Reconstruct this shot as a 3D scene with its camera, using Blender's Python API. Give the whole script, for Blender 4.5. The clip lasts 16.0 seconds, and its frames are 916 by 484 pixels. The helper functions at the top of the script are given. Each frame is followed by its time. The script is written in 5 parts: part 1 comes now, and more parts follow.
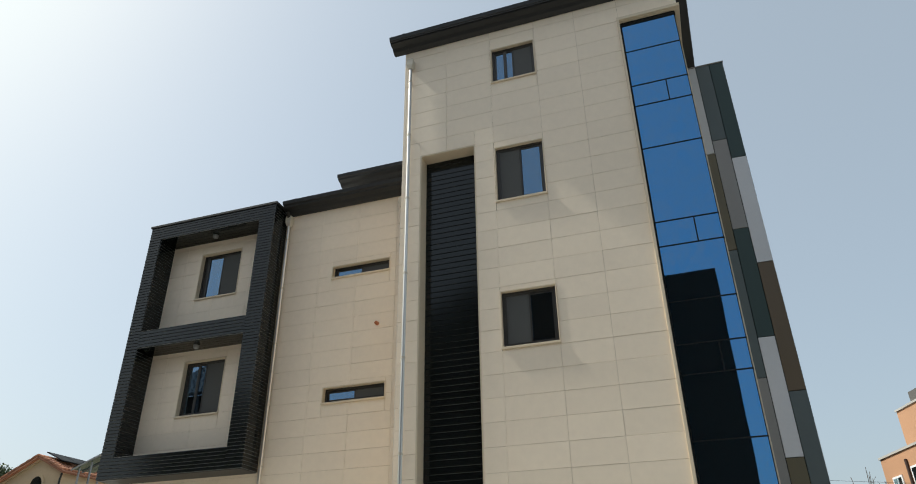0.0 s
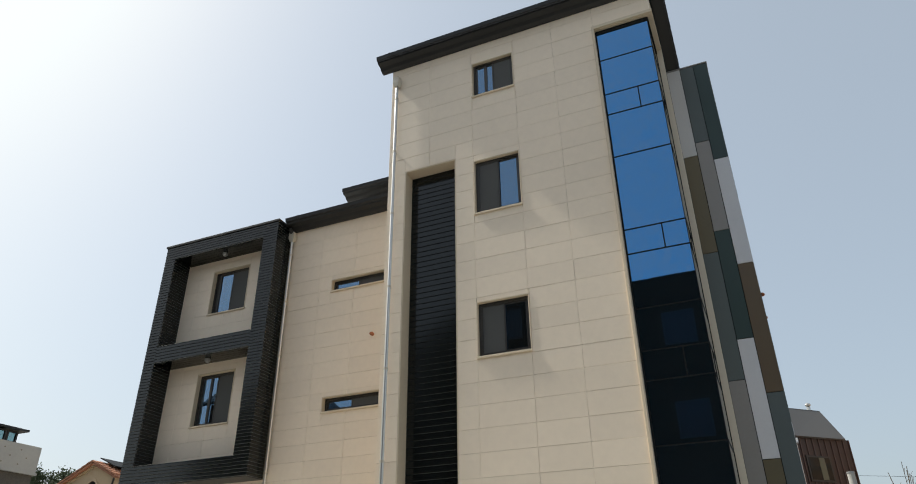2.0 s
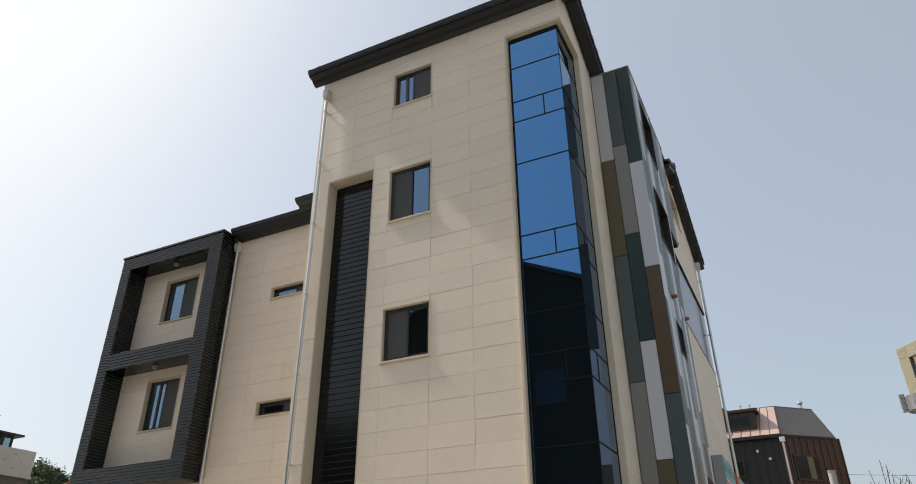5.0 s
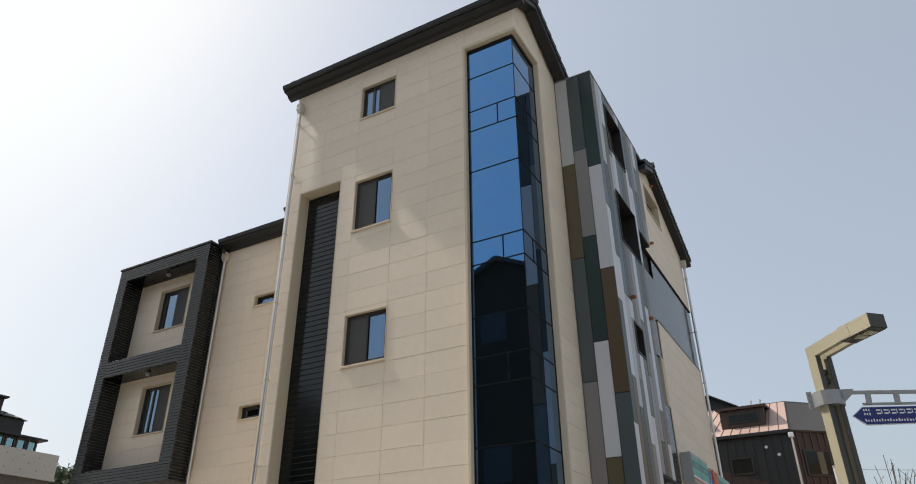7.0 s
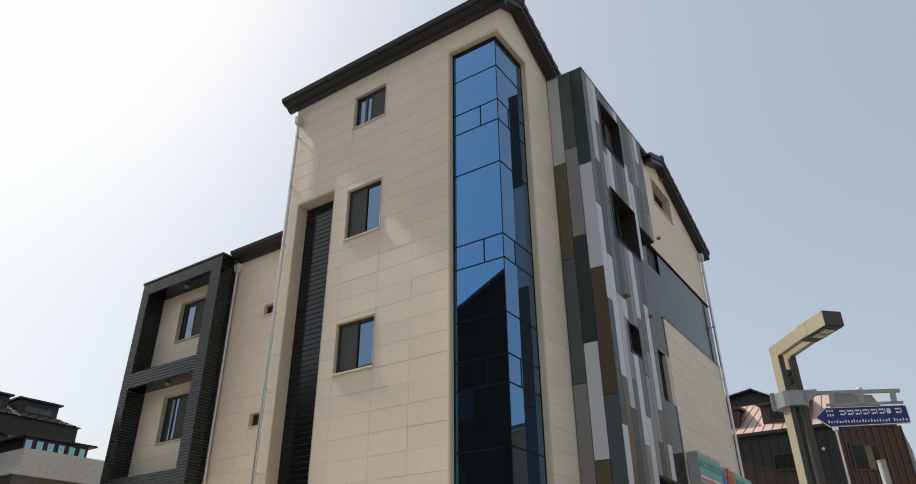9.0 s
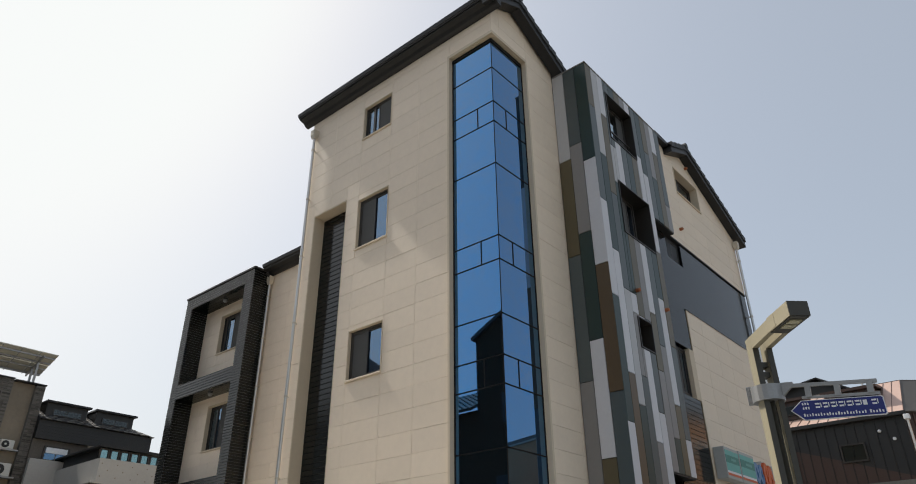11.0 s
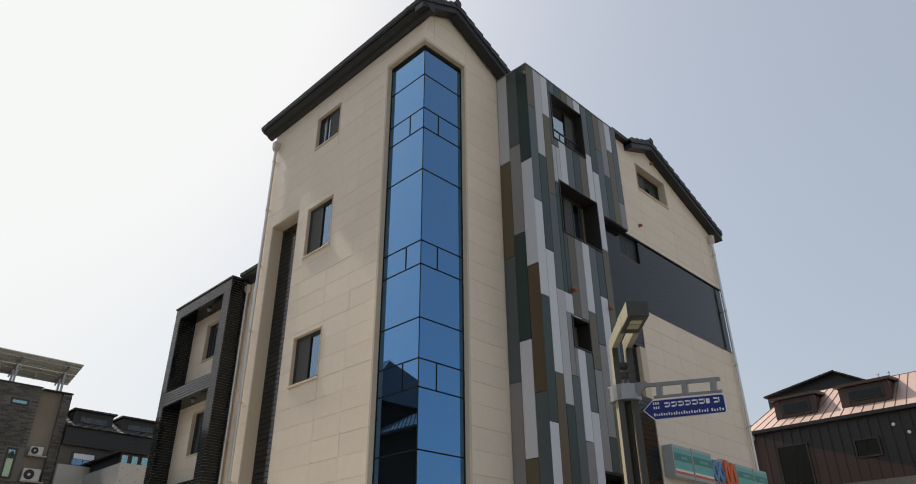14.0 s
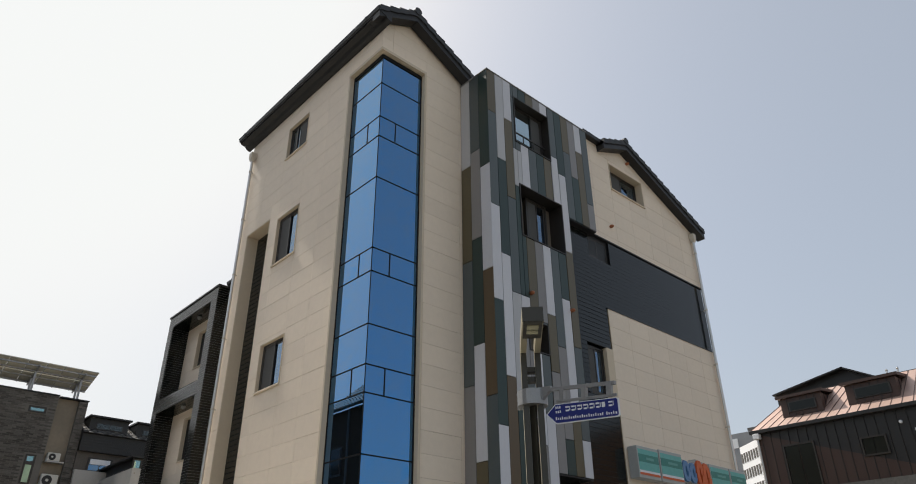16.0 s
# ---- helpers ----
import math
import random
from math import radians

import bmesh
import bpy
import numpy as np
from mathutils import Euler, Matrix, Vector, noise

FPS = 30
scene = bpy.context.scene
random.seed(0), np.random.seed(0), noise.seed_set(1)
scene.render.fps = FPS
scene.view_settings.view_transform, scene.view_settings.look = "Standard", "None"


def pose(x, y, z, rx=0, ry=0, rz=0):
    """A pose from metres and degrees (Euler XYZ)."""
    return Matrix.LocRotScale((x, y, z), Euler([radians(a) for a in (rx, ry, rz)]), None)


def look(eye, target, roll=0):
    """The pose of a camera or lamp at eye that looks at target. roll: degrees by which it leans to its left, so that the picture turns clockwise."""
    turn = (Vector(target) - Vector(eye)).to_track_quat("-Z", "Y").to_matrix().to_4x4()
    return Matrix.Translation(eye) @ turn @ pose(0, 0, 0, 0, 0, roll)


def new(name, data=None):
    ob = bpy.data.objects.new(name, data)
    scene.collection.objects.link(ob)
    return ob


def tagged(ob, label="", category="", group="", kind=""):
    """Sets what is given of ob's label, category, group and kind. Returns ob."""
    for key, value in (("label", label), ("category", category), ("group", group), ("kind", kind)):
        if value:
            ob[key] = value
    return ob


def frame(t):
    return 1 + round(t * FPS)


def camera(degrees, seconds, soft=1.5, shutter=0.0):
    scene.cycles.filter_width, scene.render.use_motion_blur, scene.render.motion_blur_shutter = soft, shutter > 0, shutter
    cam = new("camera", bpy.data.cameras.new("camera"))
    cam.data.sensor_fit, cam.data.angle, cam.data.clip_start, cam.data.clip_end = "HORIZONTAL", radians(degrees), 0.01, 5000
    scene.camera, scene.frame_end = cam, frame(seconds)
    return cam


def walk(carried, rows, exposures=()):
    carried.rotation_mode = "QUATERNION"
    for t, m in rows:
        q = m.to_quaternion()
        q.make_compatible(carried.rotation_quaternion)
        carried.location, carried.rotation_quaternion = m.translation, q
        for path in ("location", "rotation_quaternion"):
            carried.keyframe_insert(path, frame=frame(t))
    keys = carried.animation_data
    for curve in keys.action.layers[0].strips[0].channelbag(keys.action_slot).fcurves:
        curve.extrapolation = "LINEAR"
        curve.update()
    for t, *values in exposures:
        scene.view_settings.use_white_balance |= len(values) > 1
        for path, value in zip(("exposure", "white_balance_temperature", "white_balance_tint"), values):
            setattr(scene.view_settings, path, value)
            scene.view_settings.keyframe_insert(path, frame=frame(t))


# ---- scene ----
cam = camera(66.7, 16.0, 1.0)
METRES, EYE, TILT, LEAN, TURN = 12.0, 1.6, 0.0, 0.0, 18.6
ROWS = [
    (0.0, 0.0, 0.0, 0.0, 0.38, 28.63, 0.69),
    (0.5, 0.0291, -0.014, 0.0023, 2.56, 28.63, 0.62),
    (1.0, 0.0559, -0.0224, 0.0027, 3.75, 28.51, 0.59),
    (1.5, 0.0861, -0.0312, 0.0029, 4.45, 28.55, 0.62),
    (2.0, 0.1182, -0.0393, 0.0034, 5.11, 28.44, 0.6),
    (2.5, 0.151, -0.0377, 0.0018, 5.35, 28.38, 0.65),
    (3.0, 0.1867, -0.0358, 0.0002, 5.55, 28.39, 0.6),
    (3.5, 0.2199, -0.0351, 0.0014, 5.81, 28.37, 0.55),
    (4.0, 0.2523, -0.0373, 0.0031, 6.41, 28.45, 0.54),
    (6.5, 0.4157, -0.0646, -0.0111, 9.87, 28.4, 0.39),
    (7.0, 0.4478, -0.0677, -0.0093, 10.82, 28.42, 0.44),
    (7.5, 0.4802, -0.0732, -0.0057, 12.49, 28.4, 0.43),
    (8.0, 0.5095, -0.0662, -0.0044, 14.09, 28.24, 0.41),
    (8.5, 0.5328, -0.0578, -0.0021, 14.75, 28.23, 0.31),
    (9.0, 0.5573, -0.0506, 0.0, 15.69, 28.22, 0.36),
    (11.5, 0.6981, -0.0218, 0.0014, 23.24, 28.26, 0.48),
    (12.0, 0.7316, -0.0162, 0.003, 23.72, 28.3, 0.49),
    (12.5, 0.7611, -0.006, 0.0008, 23.95, 28.16, 0.42),
    (13.0, 0.7893, 0.0068, 0.0007, 24.36, 28.23, 0.47),
    (13.5, 0.8201, 0.0178, 0.0017, 25.34, 28.22, 0.48),
    (14.0, 0.8472, 0.0334, -0.0007, 26.43, 28.17, 0.41),
    (14.5, 0.8741, 0.0458, -0.0003, 27.02, 28.23, 0.4),
    (15.0, 0.9039, 0.054, 0.0006, 27.47, 28.26, 0.37),
    (15.5, 0.9309, 0.0659, 0.0001, 28.22, 28.24, 0.46),
    (16.0, 0.9625, 0.0776, -0.0009, 29.12, 28.28, 0.44),
]
EXPOSURES = [(0.0, 0.37, 6350, 3), (2.0, 0.39, 6420, 5.5), (4.0, 0.38, 6480, 8), (9.0, 0.35, 6540, 9), (12.0, 0.26, 6580, 9.5), (16.0, 0.25, 6600, 10)]
walk(cam, [(t, pose(0, 0, EYE, TILT, LEAN, TURN) @ pose(METRES * x, METRES * y, METRES * z, 90 + pitch, roll, yaw)) for t, x, y, z, yaw, pitch, roll in ROWS], EXPOSURES)

# ---- world and sun ----
SUN_WAY = Vector((-0.63, -0.045, 0.77)).normalized()      # towards the sun
world = bpy.data.worlds.new("sky")
scene.world = world
world.use_nodes = True
wn = world.node_tree.nodes
sky = wn.new("ShaderNodeTexSky")
sky.sky_type = "NISHITA"
sky.sun_disc = False
sky.sun_elevation = math.asin(SUN_WAY.z)
sky.sun_rotation = math.atan2(SUN_WAY.x, SUN_WAY.y)
sky.altitude, sky.air_density, sky.dust_density, sky.ozone_density = 60, 1.0, 4.2, 1.0
wn["Background"].inputs["Strength"].default_value = 0.1
clear_part, haze = wn.new("ShaderNodeVectorMath"), wn.new("ShaderNodeVectorMath")      # clear sky seen through an even veil of haze
clear_part.operation, haze.operation = "SCALE", "ADD"
clear_part.inputs["Scale"].default_value = 0.72
haze.inputs[1].default_value = (2.28, 2.42, 2.46)
world.node_tree.links.new(sky.outputs[0], clear_part.inputs[0])
world.node_tree.links.new(clear_part.outputs[0], haze.inputs[0])
split, joined = wn.new("ShaderNodeSeparateXYZ"), wn.new("ShaderNodeCombineXYZ")
world.node_tree.links.new(haze.outputs[0], split.inputs[0])
for i, most in enumerate((7.7, 7.9, 7.9)):      # thick haze evens out the bright sky round the sun
    soft_top = wn.new("ShaderNodeMath")
    soft_top.operation = "SMOOTH_MIN"
    soft_top.inputs[1].default_value, soft_top.inputs[2].default_value = most, 3.0
    world.node_tree.links.new(split.outputs[i], soft_top.inputs[0])
    world.node_tree.links.new(soft_top.outputs[0], joined.inputs[i])
world.node_tree.links.new(joined.outputs[0], wn["Background"].inputs["Color"])
sun = new("sun", bpy.data.lights.new("sun", "SUN"))
sun.data.energy, sun.data.angle, sun.data.color = 4.2, radians(1.6), (1.0, 0.94, 0.85)
sun.matrix_world = look(SUN_WAY * 60, (0, 0, 0))


# ---- materials ----
def mat(name, rgb, rough=0.6, metal=0.0, grain=12.0, vary=0.12, stain=0.08, bump=0.0, bump_scale=60.0, piece=0.0, spec=0.5, stretch=(1, 1, 1), island=0.0):
    """A painted, stone or metal surface: base colour with fine grain, large stains, a tone of its own for each piece, and relief."""
    m = bpy.data.materials.new(name)
    m.use_nodes = True
    nt, b = m.node_tree, m.node_tree.nodes["Principled BSDF"]
    b.inputs["Roughness"].default_value, b.inputs["Metallic"].default_value = rough, metal
    b.inputs["Specular IOR Level"].default_value = spec
    co, mp = nt.nodes.new("ShaderNodeTexCoord"), nt.nodes.new("ShaderNodeMapping")
    geo = nt.nodes.new("ShaderNodeNewGeometry")
    mp.inputs["Scale"].default_value = stretch
    nt.links.new(geo.outputs["Position"], mp.inputs["Vector"])
    fine, wide = nt.nodes.new("ShaderNodeTexNoise"), nt.nodes.new("ShaderNodeTexNoise")
    fine.inputs["Scale"].default_value, fine.inputs["Detail"].default_value = grain, 5
    wide.inputs["Scale"].default_value, wide.inputs["Detail"].default_value = 0.55, 4
    for n in (fine, wide):
        nt.links.new(mp.outputs[0], n.inputs["Vector"])

    def step(op, a, b2):
        n = nt.nodes.new("ShaderNodeMath")
        n.operation = op
        for i, v in enumerate((a, b2)):
            if isinstance(v, (int, float)):
                n.inputs[i].default_value = v
            else:
                nt.links.new(v, n.inputs[i])
        return n.outputs[0]

    k = step("MULTIPLY", step("SUBTRACT", fine.outputs[0], 0.5), 2 * vary)
    k = step("ADD", k, step("MULTIPLY", step("SUBTRACT", wide.outputs[0], 0.5), 2.5 * stain))
    if piece:
        info = nt.nodes.new("ShaderNodeObjectInfo")
        k = step("ADD", k, step("MULTIPLY", step("SUBTRACT", info.outputs["Random"], 0.5), 2 * piece))
    if island:
        k = step("ADD", k, step("MULTIPLY", step("SUBTRACT", geo.outputs["Random Per Island"], 0.5), 2 * island))
    k = step("ADD", k, 1.0)
    mul = nt.nodes.new("ShaderNodeVectorMath")
    mul.operation = "SCALE"
    mul.inputs[0].default_value = rgb
    nt.links.new(k, mul.inputs["Scale"])
    nt.links.new(mul.outputs[0], b.inputs["Base Color"])
    nt.links.new(step("ADD", step("MULTIPLY", wide.outputs[0], 0.25 * rough), rough * 0.87), b.inputs["Roughness"])
    if bump:
        rel = nt.nodes.new("ShaderNodeTexNoise")
        rel.inputs["Scale"].default_value, rel.inputs["Detail"].default_value = bump_scale, 4
        nt.links.new(mp.outputs[0], rel.inputs["Vector"])
        bp = nt.nodes.new("ShaderNodeBump")
        bp.inputs["Strength"].default_value, bp.inputs["Distance"].default_value = bump, 0.01
        nt.links.new(rel.outputs[0], bp.inputs["Height"])
        nt.links.new(bp.outputs[0], b.inputs["Normal"])
    return m


def coated_glass(name, rgb, clear=0.0, wave=0.02):
    """Coated glazing that mirrors the sky in its own tint; clear: the share of light that passes."""
    m = bpy.data.materials.new(name)
    m.use_nodes = True
    nt = m.node_tree
    nt.nodes.remove(nt.nodes["Principled BSDF"])
    out = nt.nodes["Material Output"]
    gloss, body, mix = nt.nodes.new("ShaderNodeBsdfGlossy"), nt.nodes.new("ShaderNodeBsdfDiffuse"), nt.nodes.new("ShaderNodeMixShader")
    gloss.inputs["Color"].default_value, gloss.inputs["Roughness"].default_value = (*rgb, 1), 0.015
    body.inputs["Color"].default_value = (0.06, 0.05, 0.04, 1)
    see = nt.nodes.new("ShaderNodeBsdfTransparent")
    see.inputs["Color"].default_value = (0.55, 0.62, 0.66, 1)
    geo, nz, bp = nt.nodes.new("ShaderNodeNewGeometry"), nt.nodes.new("ShaderNodeTexNoise"), nt.nodes.new("ShaderNodeBump")
    nz.inputs["Scale"].default_value, nz.inputs["Detail"].default_value = 0.8, 1
    bp.inputs["Strength"].default_value, bp.inputs["Distance"].default_value = wave, 0.05
    nt.links.new(geo.outputs["Position"], nz.inputs["Vector"])
    nt.links.new(nz.outputs[0], bp.inputs["Height"])
    nt.links.new(bp.outputs[0], gloss.inputs["Normal"])
    mix.inputs[0].default_value = 0.9
    add = nt.nodes.new("ShaderNodeMixShader")
    add.inputs[0].default_value = clear
    nt.links.new(body.outputs[0], mix.inputs[1])
    nt.links.new(gloss.outputs[0], mix.inputs[2])
    nt.links.new(mix.outputs[0], add.inputs[1])
    nt.links.new(see.outputs[0], add.inputs[2])
    skin, edge, top = nt.nodes.new("ShaderNodeBsdfGlossy"), nt.nodes.new("ShaderNodeFresnel"), nt.nodes.new("ShaderNodeMixShader")
    skin.inputs["Roughness"].default_value, edge.inputs["IOR"].default_value = 0.01, 1.5
    nt.links.new(bp.outputs[0], skin.inputs["Normal"])
    nt.links.new(edge.outputs[0], top.inputs[0])
    nt.links.new(add.outputs[0], top.inputs[1])
    nt.links.new(skin.outputs[0], top.inputs[2])
    nt.links.new(top.outputs[0], out.inputs["Surface"])
    return m


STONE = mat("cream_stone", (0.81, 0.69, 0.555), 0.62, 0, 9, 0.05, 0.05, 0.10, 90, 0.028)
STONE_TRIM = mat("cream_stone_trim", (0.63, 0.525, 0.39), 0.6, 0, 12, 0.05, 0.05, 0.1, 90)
JOINT = mat("joint_mortar", (0.30, 0.22, 0.14), 0.9, 0, 20, 0.1, 0.1)
ANTHRACITE = mat("anthracite_siding", (0.007, 0.009, 0.009), 0.13, 0, 30, 0.08, 0.12, 0.015, 25, 0.10, 0.38)
# groove backing: the light caught on plank lips is put into this grey
SEAM_GLINT = mat("glint_grey_strip", (0.20, 0.205, 0.205), 0.5)
ANTHRACITE_BACK = mat("anthracite_backing", (0.02, 0.022, 0.024), 0.6)
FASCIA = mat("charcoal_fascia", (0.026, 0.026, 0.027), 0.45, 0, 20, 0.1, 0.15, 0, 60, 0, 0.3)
TILE = mat("charcoal_roof_tile", (0.03, 0.03, 0.032), 0.6, 0, 25, 0.2, 0.2, 0.2, 40, 0.15)
FRAME = mat("bronze_window_frame", (0.030, 0.026, 0.022), 0.4, 0, 30, 0.1, 0.1)
BLACK = mat("black_mullion", (0.012, 0.013, 0.014), 0.6, 0, 12, 0.1, 0.1, 0, 60, 0, 0.12)
BLUE = coated_glass("blue_mirror_glass", (0.02, 0.228, 0.535))
PANE = coated_glass("window_glass", (0.11, 0.25, 0.42), 0.22)
DARK_PANE = coated_glass("dark_window_glass", (0.045, 0.055, 0.055), 0.2)
BRIGHT_PANE = coated_glass("clear_reflecting_glass", (0.5, 0.66, 0.72), 0.1)
FLY = mat("insect_screen", (0.08, 0.08, 0.078), 0.8, 0, 200, 0.15, 0.12)
CURTAIN = mat("grey_curtain", (0.35, 0.35, 0.36), 0.9, 0, 30, 0.1, 0.1, 0, 60, 0, 0.5, (6, 6, 0.3))
ROOM = mat("dim_room_grey", (0.25, 0.24, 0.22), 0.9)
STEEL = mat("stainless_pipe", (0.62, 0.60, 0.57), 0.32, 0.85, 40, 0.08, 0.15)
HOPPER = mat("painted_hopper", (0.55, 0.50, 0.42), 0.5)
COPPER_CAP = mat("copper_vent_hood", (0.36, 0.13, 0.06), 0.45, 0.5)
METAL_P = mat("light_grey_panel", (0.44, 0.44, 0.45), 0.38, 0, 20, 0.04, 0.06, 0, 60, 0.05, 0.5)
METAL_W = mat("pale_grey_panel", (0.59, 0.59, 0.62), 0.38, 0, 20, 0.04, 0.06, 0, 60, 0.05, 0.5)
METAL_G = mat("mid_grey_panel", (0.225, 0.215, 0.21), 0.38, 0, 20, 0.05, 0.08, 0, 60, 0.06, 0.5)
METAL_D = mat("dark_green_panel", (0.017, 0.038, 0.033), 0.38, 0, 20, 0.06, 0.1, 0, 60, 0.06, 0.5)
METAL_O = mat("olive_brown_panel", (0.105, 0.085, 0.045), 0.38, 0, 20, 0.05, 0.08, 0, 60, 0.06, 0.5)
METAL_S = mat("slate_panel", (0.075, 0.092, 0.093), 0.38, 0, 20, 0.05, 0.08, 0, 60, 0.06, 0.5)
METAL_B = mat("umber_panel", (0.10, 0.066, 0.032), 0.38, 0, 20, 0.05, 0.08, 0, 60, 0.06, 0.5)
BRONZE = mat("dark_bronze_sheet", (0.028, 0.025, 0.022), 0.4, 0, 20, 0.06, 0.1)
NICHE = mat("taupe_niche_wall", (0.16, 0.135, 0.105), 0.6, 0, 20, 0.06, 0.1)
CREAM = mat("cream_lamp_paint", (0.32, 0.285, 0.20), 0.45, 0, 30, 0.06, 0.12)
LAMP_DARK = mat("dark_bronze_paint", (0.045, 0.042, 0.032), 0.45)
GALV = mat("galvanised_steel", (0.33, 0.33, 0.33), 0.42, 0.6, 40, 0.1, 0.15)
LENS = mat("lamp_lens", (0.38, 0.36, 0.24), 0.25)
SIGN_BLUE = mat("sign_blue", (0.013, 0.022, 0.17), 0.4)
SIGN_WHITE = mat("sign_white", (0.75, 0.76, 0.78), 0.45)
TEAL = mat("teal_sign_film", (0.13, 0.43, 0.40), 0.45)
TEAL_D = mat("deep_teal_sign_film", (0.04, 0.23, 0.20), 0.45)
TEAL_P = mat("pale_teal_lettering", (0.12, 0.36, 0.33), 0.45)
SIGN_GREY = mat("weathered_sign_casing", (0.42, 0.43, 0.42), 0.5, 0, 20, 0.06, 0.15)
ORANGE = mat("orange_sign_film", (0.62, 0.12, 0.035), 0.45)
LOGO_BLUE = mat("blue_logo_face", (0.11, 0.25, 0.46), 0.4)
ASPHALT = mat("asphalt", (0.12, 0.117, 0.112), 0.9, 0, 60, 0.25, 0.2, 0.4, 120)
PAVING = mat("paving", (0.45, 0.43, 0.385), 0.85, 0, 30, 0.15, 0.15, 0.2, 80)
EARTH = mat("dry_ground", (0.21, 0.195, 0.165), 0.95, 0, 3, 0.3, 0.3)
CHARCOAL_CLAD = mat("charcoal_metal_cladding", (0.015, 0.015, 0.015), 0.5, 0, 20, 0.1, 0.15)
BROWN_CLAD = mat("brown_metal_cladding", (0.05, 0.025, 0.018), 0.5, 0, 20, 0.1, 0.15)
COPPER_ROOF = mat("copper_toned_roof", (0.54, 0.38, 0.32), 0.42, 0.25, 10, 0.06, 0.12)
SEAM_DARK = mat("dark_wall_seam", (0.018, 0.015, 0.014), 0.5)
SEAM = mat("dark_roof_seam", (0.09, 0.05, 0.04), 0.5)
GREY_ROOF = mat("grey_metal_roof", (0.10, 0.092, 0.083), 0.5, 0, 10, 0.06, 0.12)
STONE_GREY = mat("grey_split_stone", (0.13, 0.125, 0.115), 0.85, 0, 9, 0.4, 0.3, 0.5, 25, 0.2)
DARK_BRICK = mat("dark_brick", (0.115, 0.10, 0.085), 0.85, 0, 14, 0.3, 0.15, 0.4, 40, 0.25)
BRICK_FACE = mat("dark_brick_face", (0.10, 0.092, 0.082), 0.85, 0, 14, 0.2, 0.25, 0.4, 40, 0, 0.4, (1, 1, 1), 0.4)
MORTAR = mat("grey_mortar", (0.15, 0.14, 0.125), 0.9, 0, 14, 0.15, 0.2)
DIM_PANE = mat("dim_window_glass", (0.014, 0.017, 0.015), 0.12, 0, 6, 0.1, 0.2, 0, 60, 0, 0.25)
FROST_BEIGE = mat("beige_curtain", (0.16, 0.14, 0.085), 0.7)
TAUPE = mat("taupe_render", (0.22, 0.185, 0.14), 0.85, 0, 6, 0.14, 0.3)
CONCRETE = mat("fair_faced_concrete", (0.40, 0.385, 0.36), 0.8, 0, 10, 0.08, 0.15, 0.1, 40)
GREEN_GLASS = coated_glass("green_tinted_glass", (0.28, 0.5, 0.5), 0.2)
FROST = mat("frosted_green_glass", (0.45, 0.62, 0.42), 0.35)
SOLAR_BACK = mat("solar_panel_underside", (0.56, 0.54, 0.46), 0.55, 0, 6, 0.08, 0.1)
AC_WHITE = mat("air_conditioner_casing", (0.55, 0.54, 0.5), 0.5)
TERRACOTTA = mat("terracotta_tile", (0.38, 0.165, 0.09), 0.75, 0, 12, 0.25, 0.2, 0.2, 40, 0.25)
STUCCO = mat("peach_stucco", (0.60, 0.46, 0.30), 0.85, 0, 8, 0.06, 0.1)
ORANGE_BRICK = mat("orange_brick", (0.44, 0.24, 0.135), 0.8, 0, 16, 0.15, 0.1, 0.2, 40)
PALE_WALL = mat("pale_apartment_wall", (0.75, 0.76, 0.78), 0.8)
HAZE_GREY = mat("grey_apartment_wall", (0.26, 0.27, 0.285), 0.85, 0, 3, 0.05, 0.1)
BLACK_CLAD = mat("black_cladding", (0.035, 0.026, 0.018), 0.9, 0, 12, 0.15, 0.2, 0, 60, 0, 0.15)
SLATE_TILE = mat("grey_curved_tile", (0.09, 0.093, 0.096), 0.55, 0, 12, 0.15, 0.2, 0, 60, 0, 0.5, (1, 1, 1), 0.3)
BARK = mat("bark", (0.10, 0.08, 0.06), 0.95, 0, 12, 0.3, 0.2)
LEAF = mat("pine_foliage", (0.075, 0.098, 0.045), 0.8, 0, 1.5, 0.5, 0.3)


# ---- mesh tools ----
BASE = {}


def part(name, bm, material, parent, label=""):
    """One mesh object under a thing or under a part; the vertices are in world metres."""
    me = bpy.data.meshes.new(name)
    bm.to_mesh(me)
    bm.free()
    me.materials.append(material)
    ob = new(name, me)
    hang(ob, parent)
    return tagged(ob, label) if label else ob


def hang(ob, parent):
    if parent is not None:
        ob.parent = parent
        ob.matrix_parent_inverse = Matrix.Translation(-Vector(BASE.get(parent.name, (0, 0, 0))))


def thing(name, at, label, category, group="", kind=""):
    ob = new(name)
    ob.empty_display_size = 0.2
    ob.location = at
    BASE[ob.name] = tuple(at)
    return tagged(ob, label, category, group, kind)


def block(bm, x0, x1, y0, y1, z0, z1, bevel=0.0):
    v = [bm.verts.new((x, y, z)) for z in (z0, z1) for x, y in ((x0, y0), (x1, y0), (x1, y1), (x0, y1))]
    f = [bm.faces.new([v[i] for i in q]) for q in ((3, 2, 1, 0), (4, 5, 6, 7), (0, 1, 5, 4), (1, 2, 6, 5), (2, 3, 7, 6), (3, 0, 4, 7))]
    if bevel:
        bmesh.ops.bevel(bm, geom=list({e for q in f for e in q.edges}), offset=bevel, segments=1, affect="EDGES")
    return bm


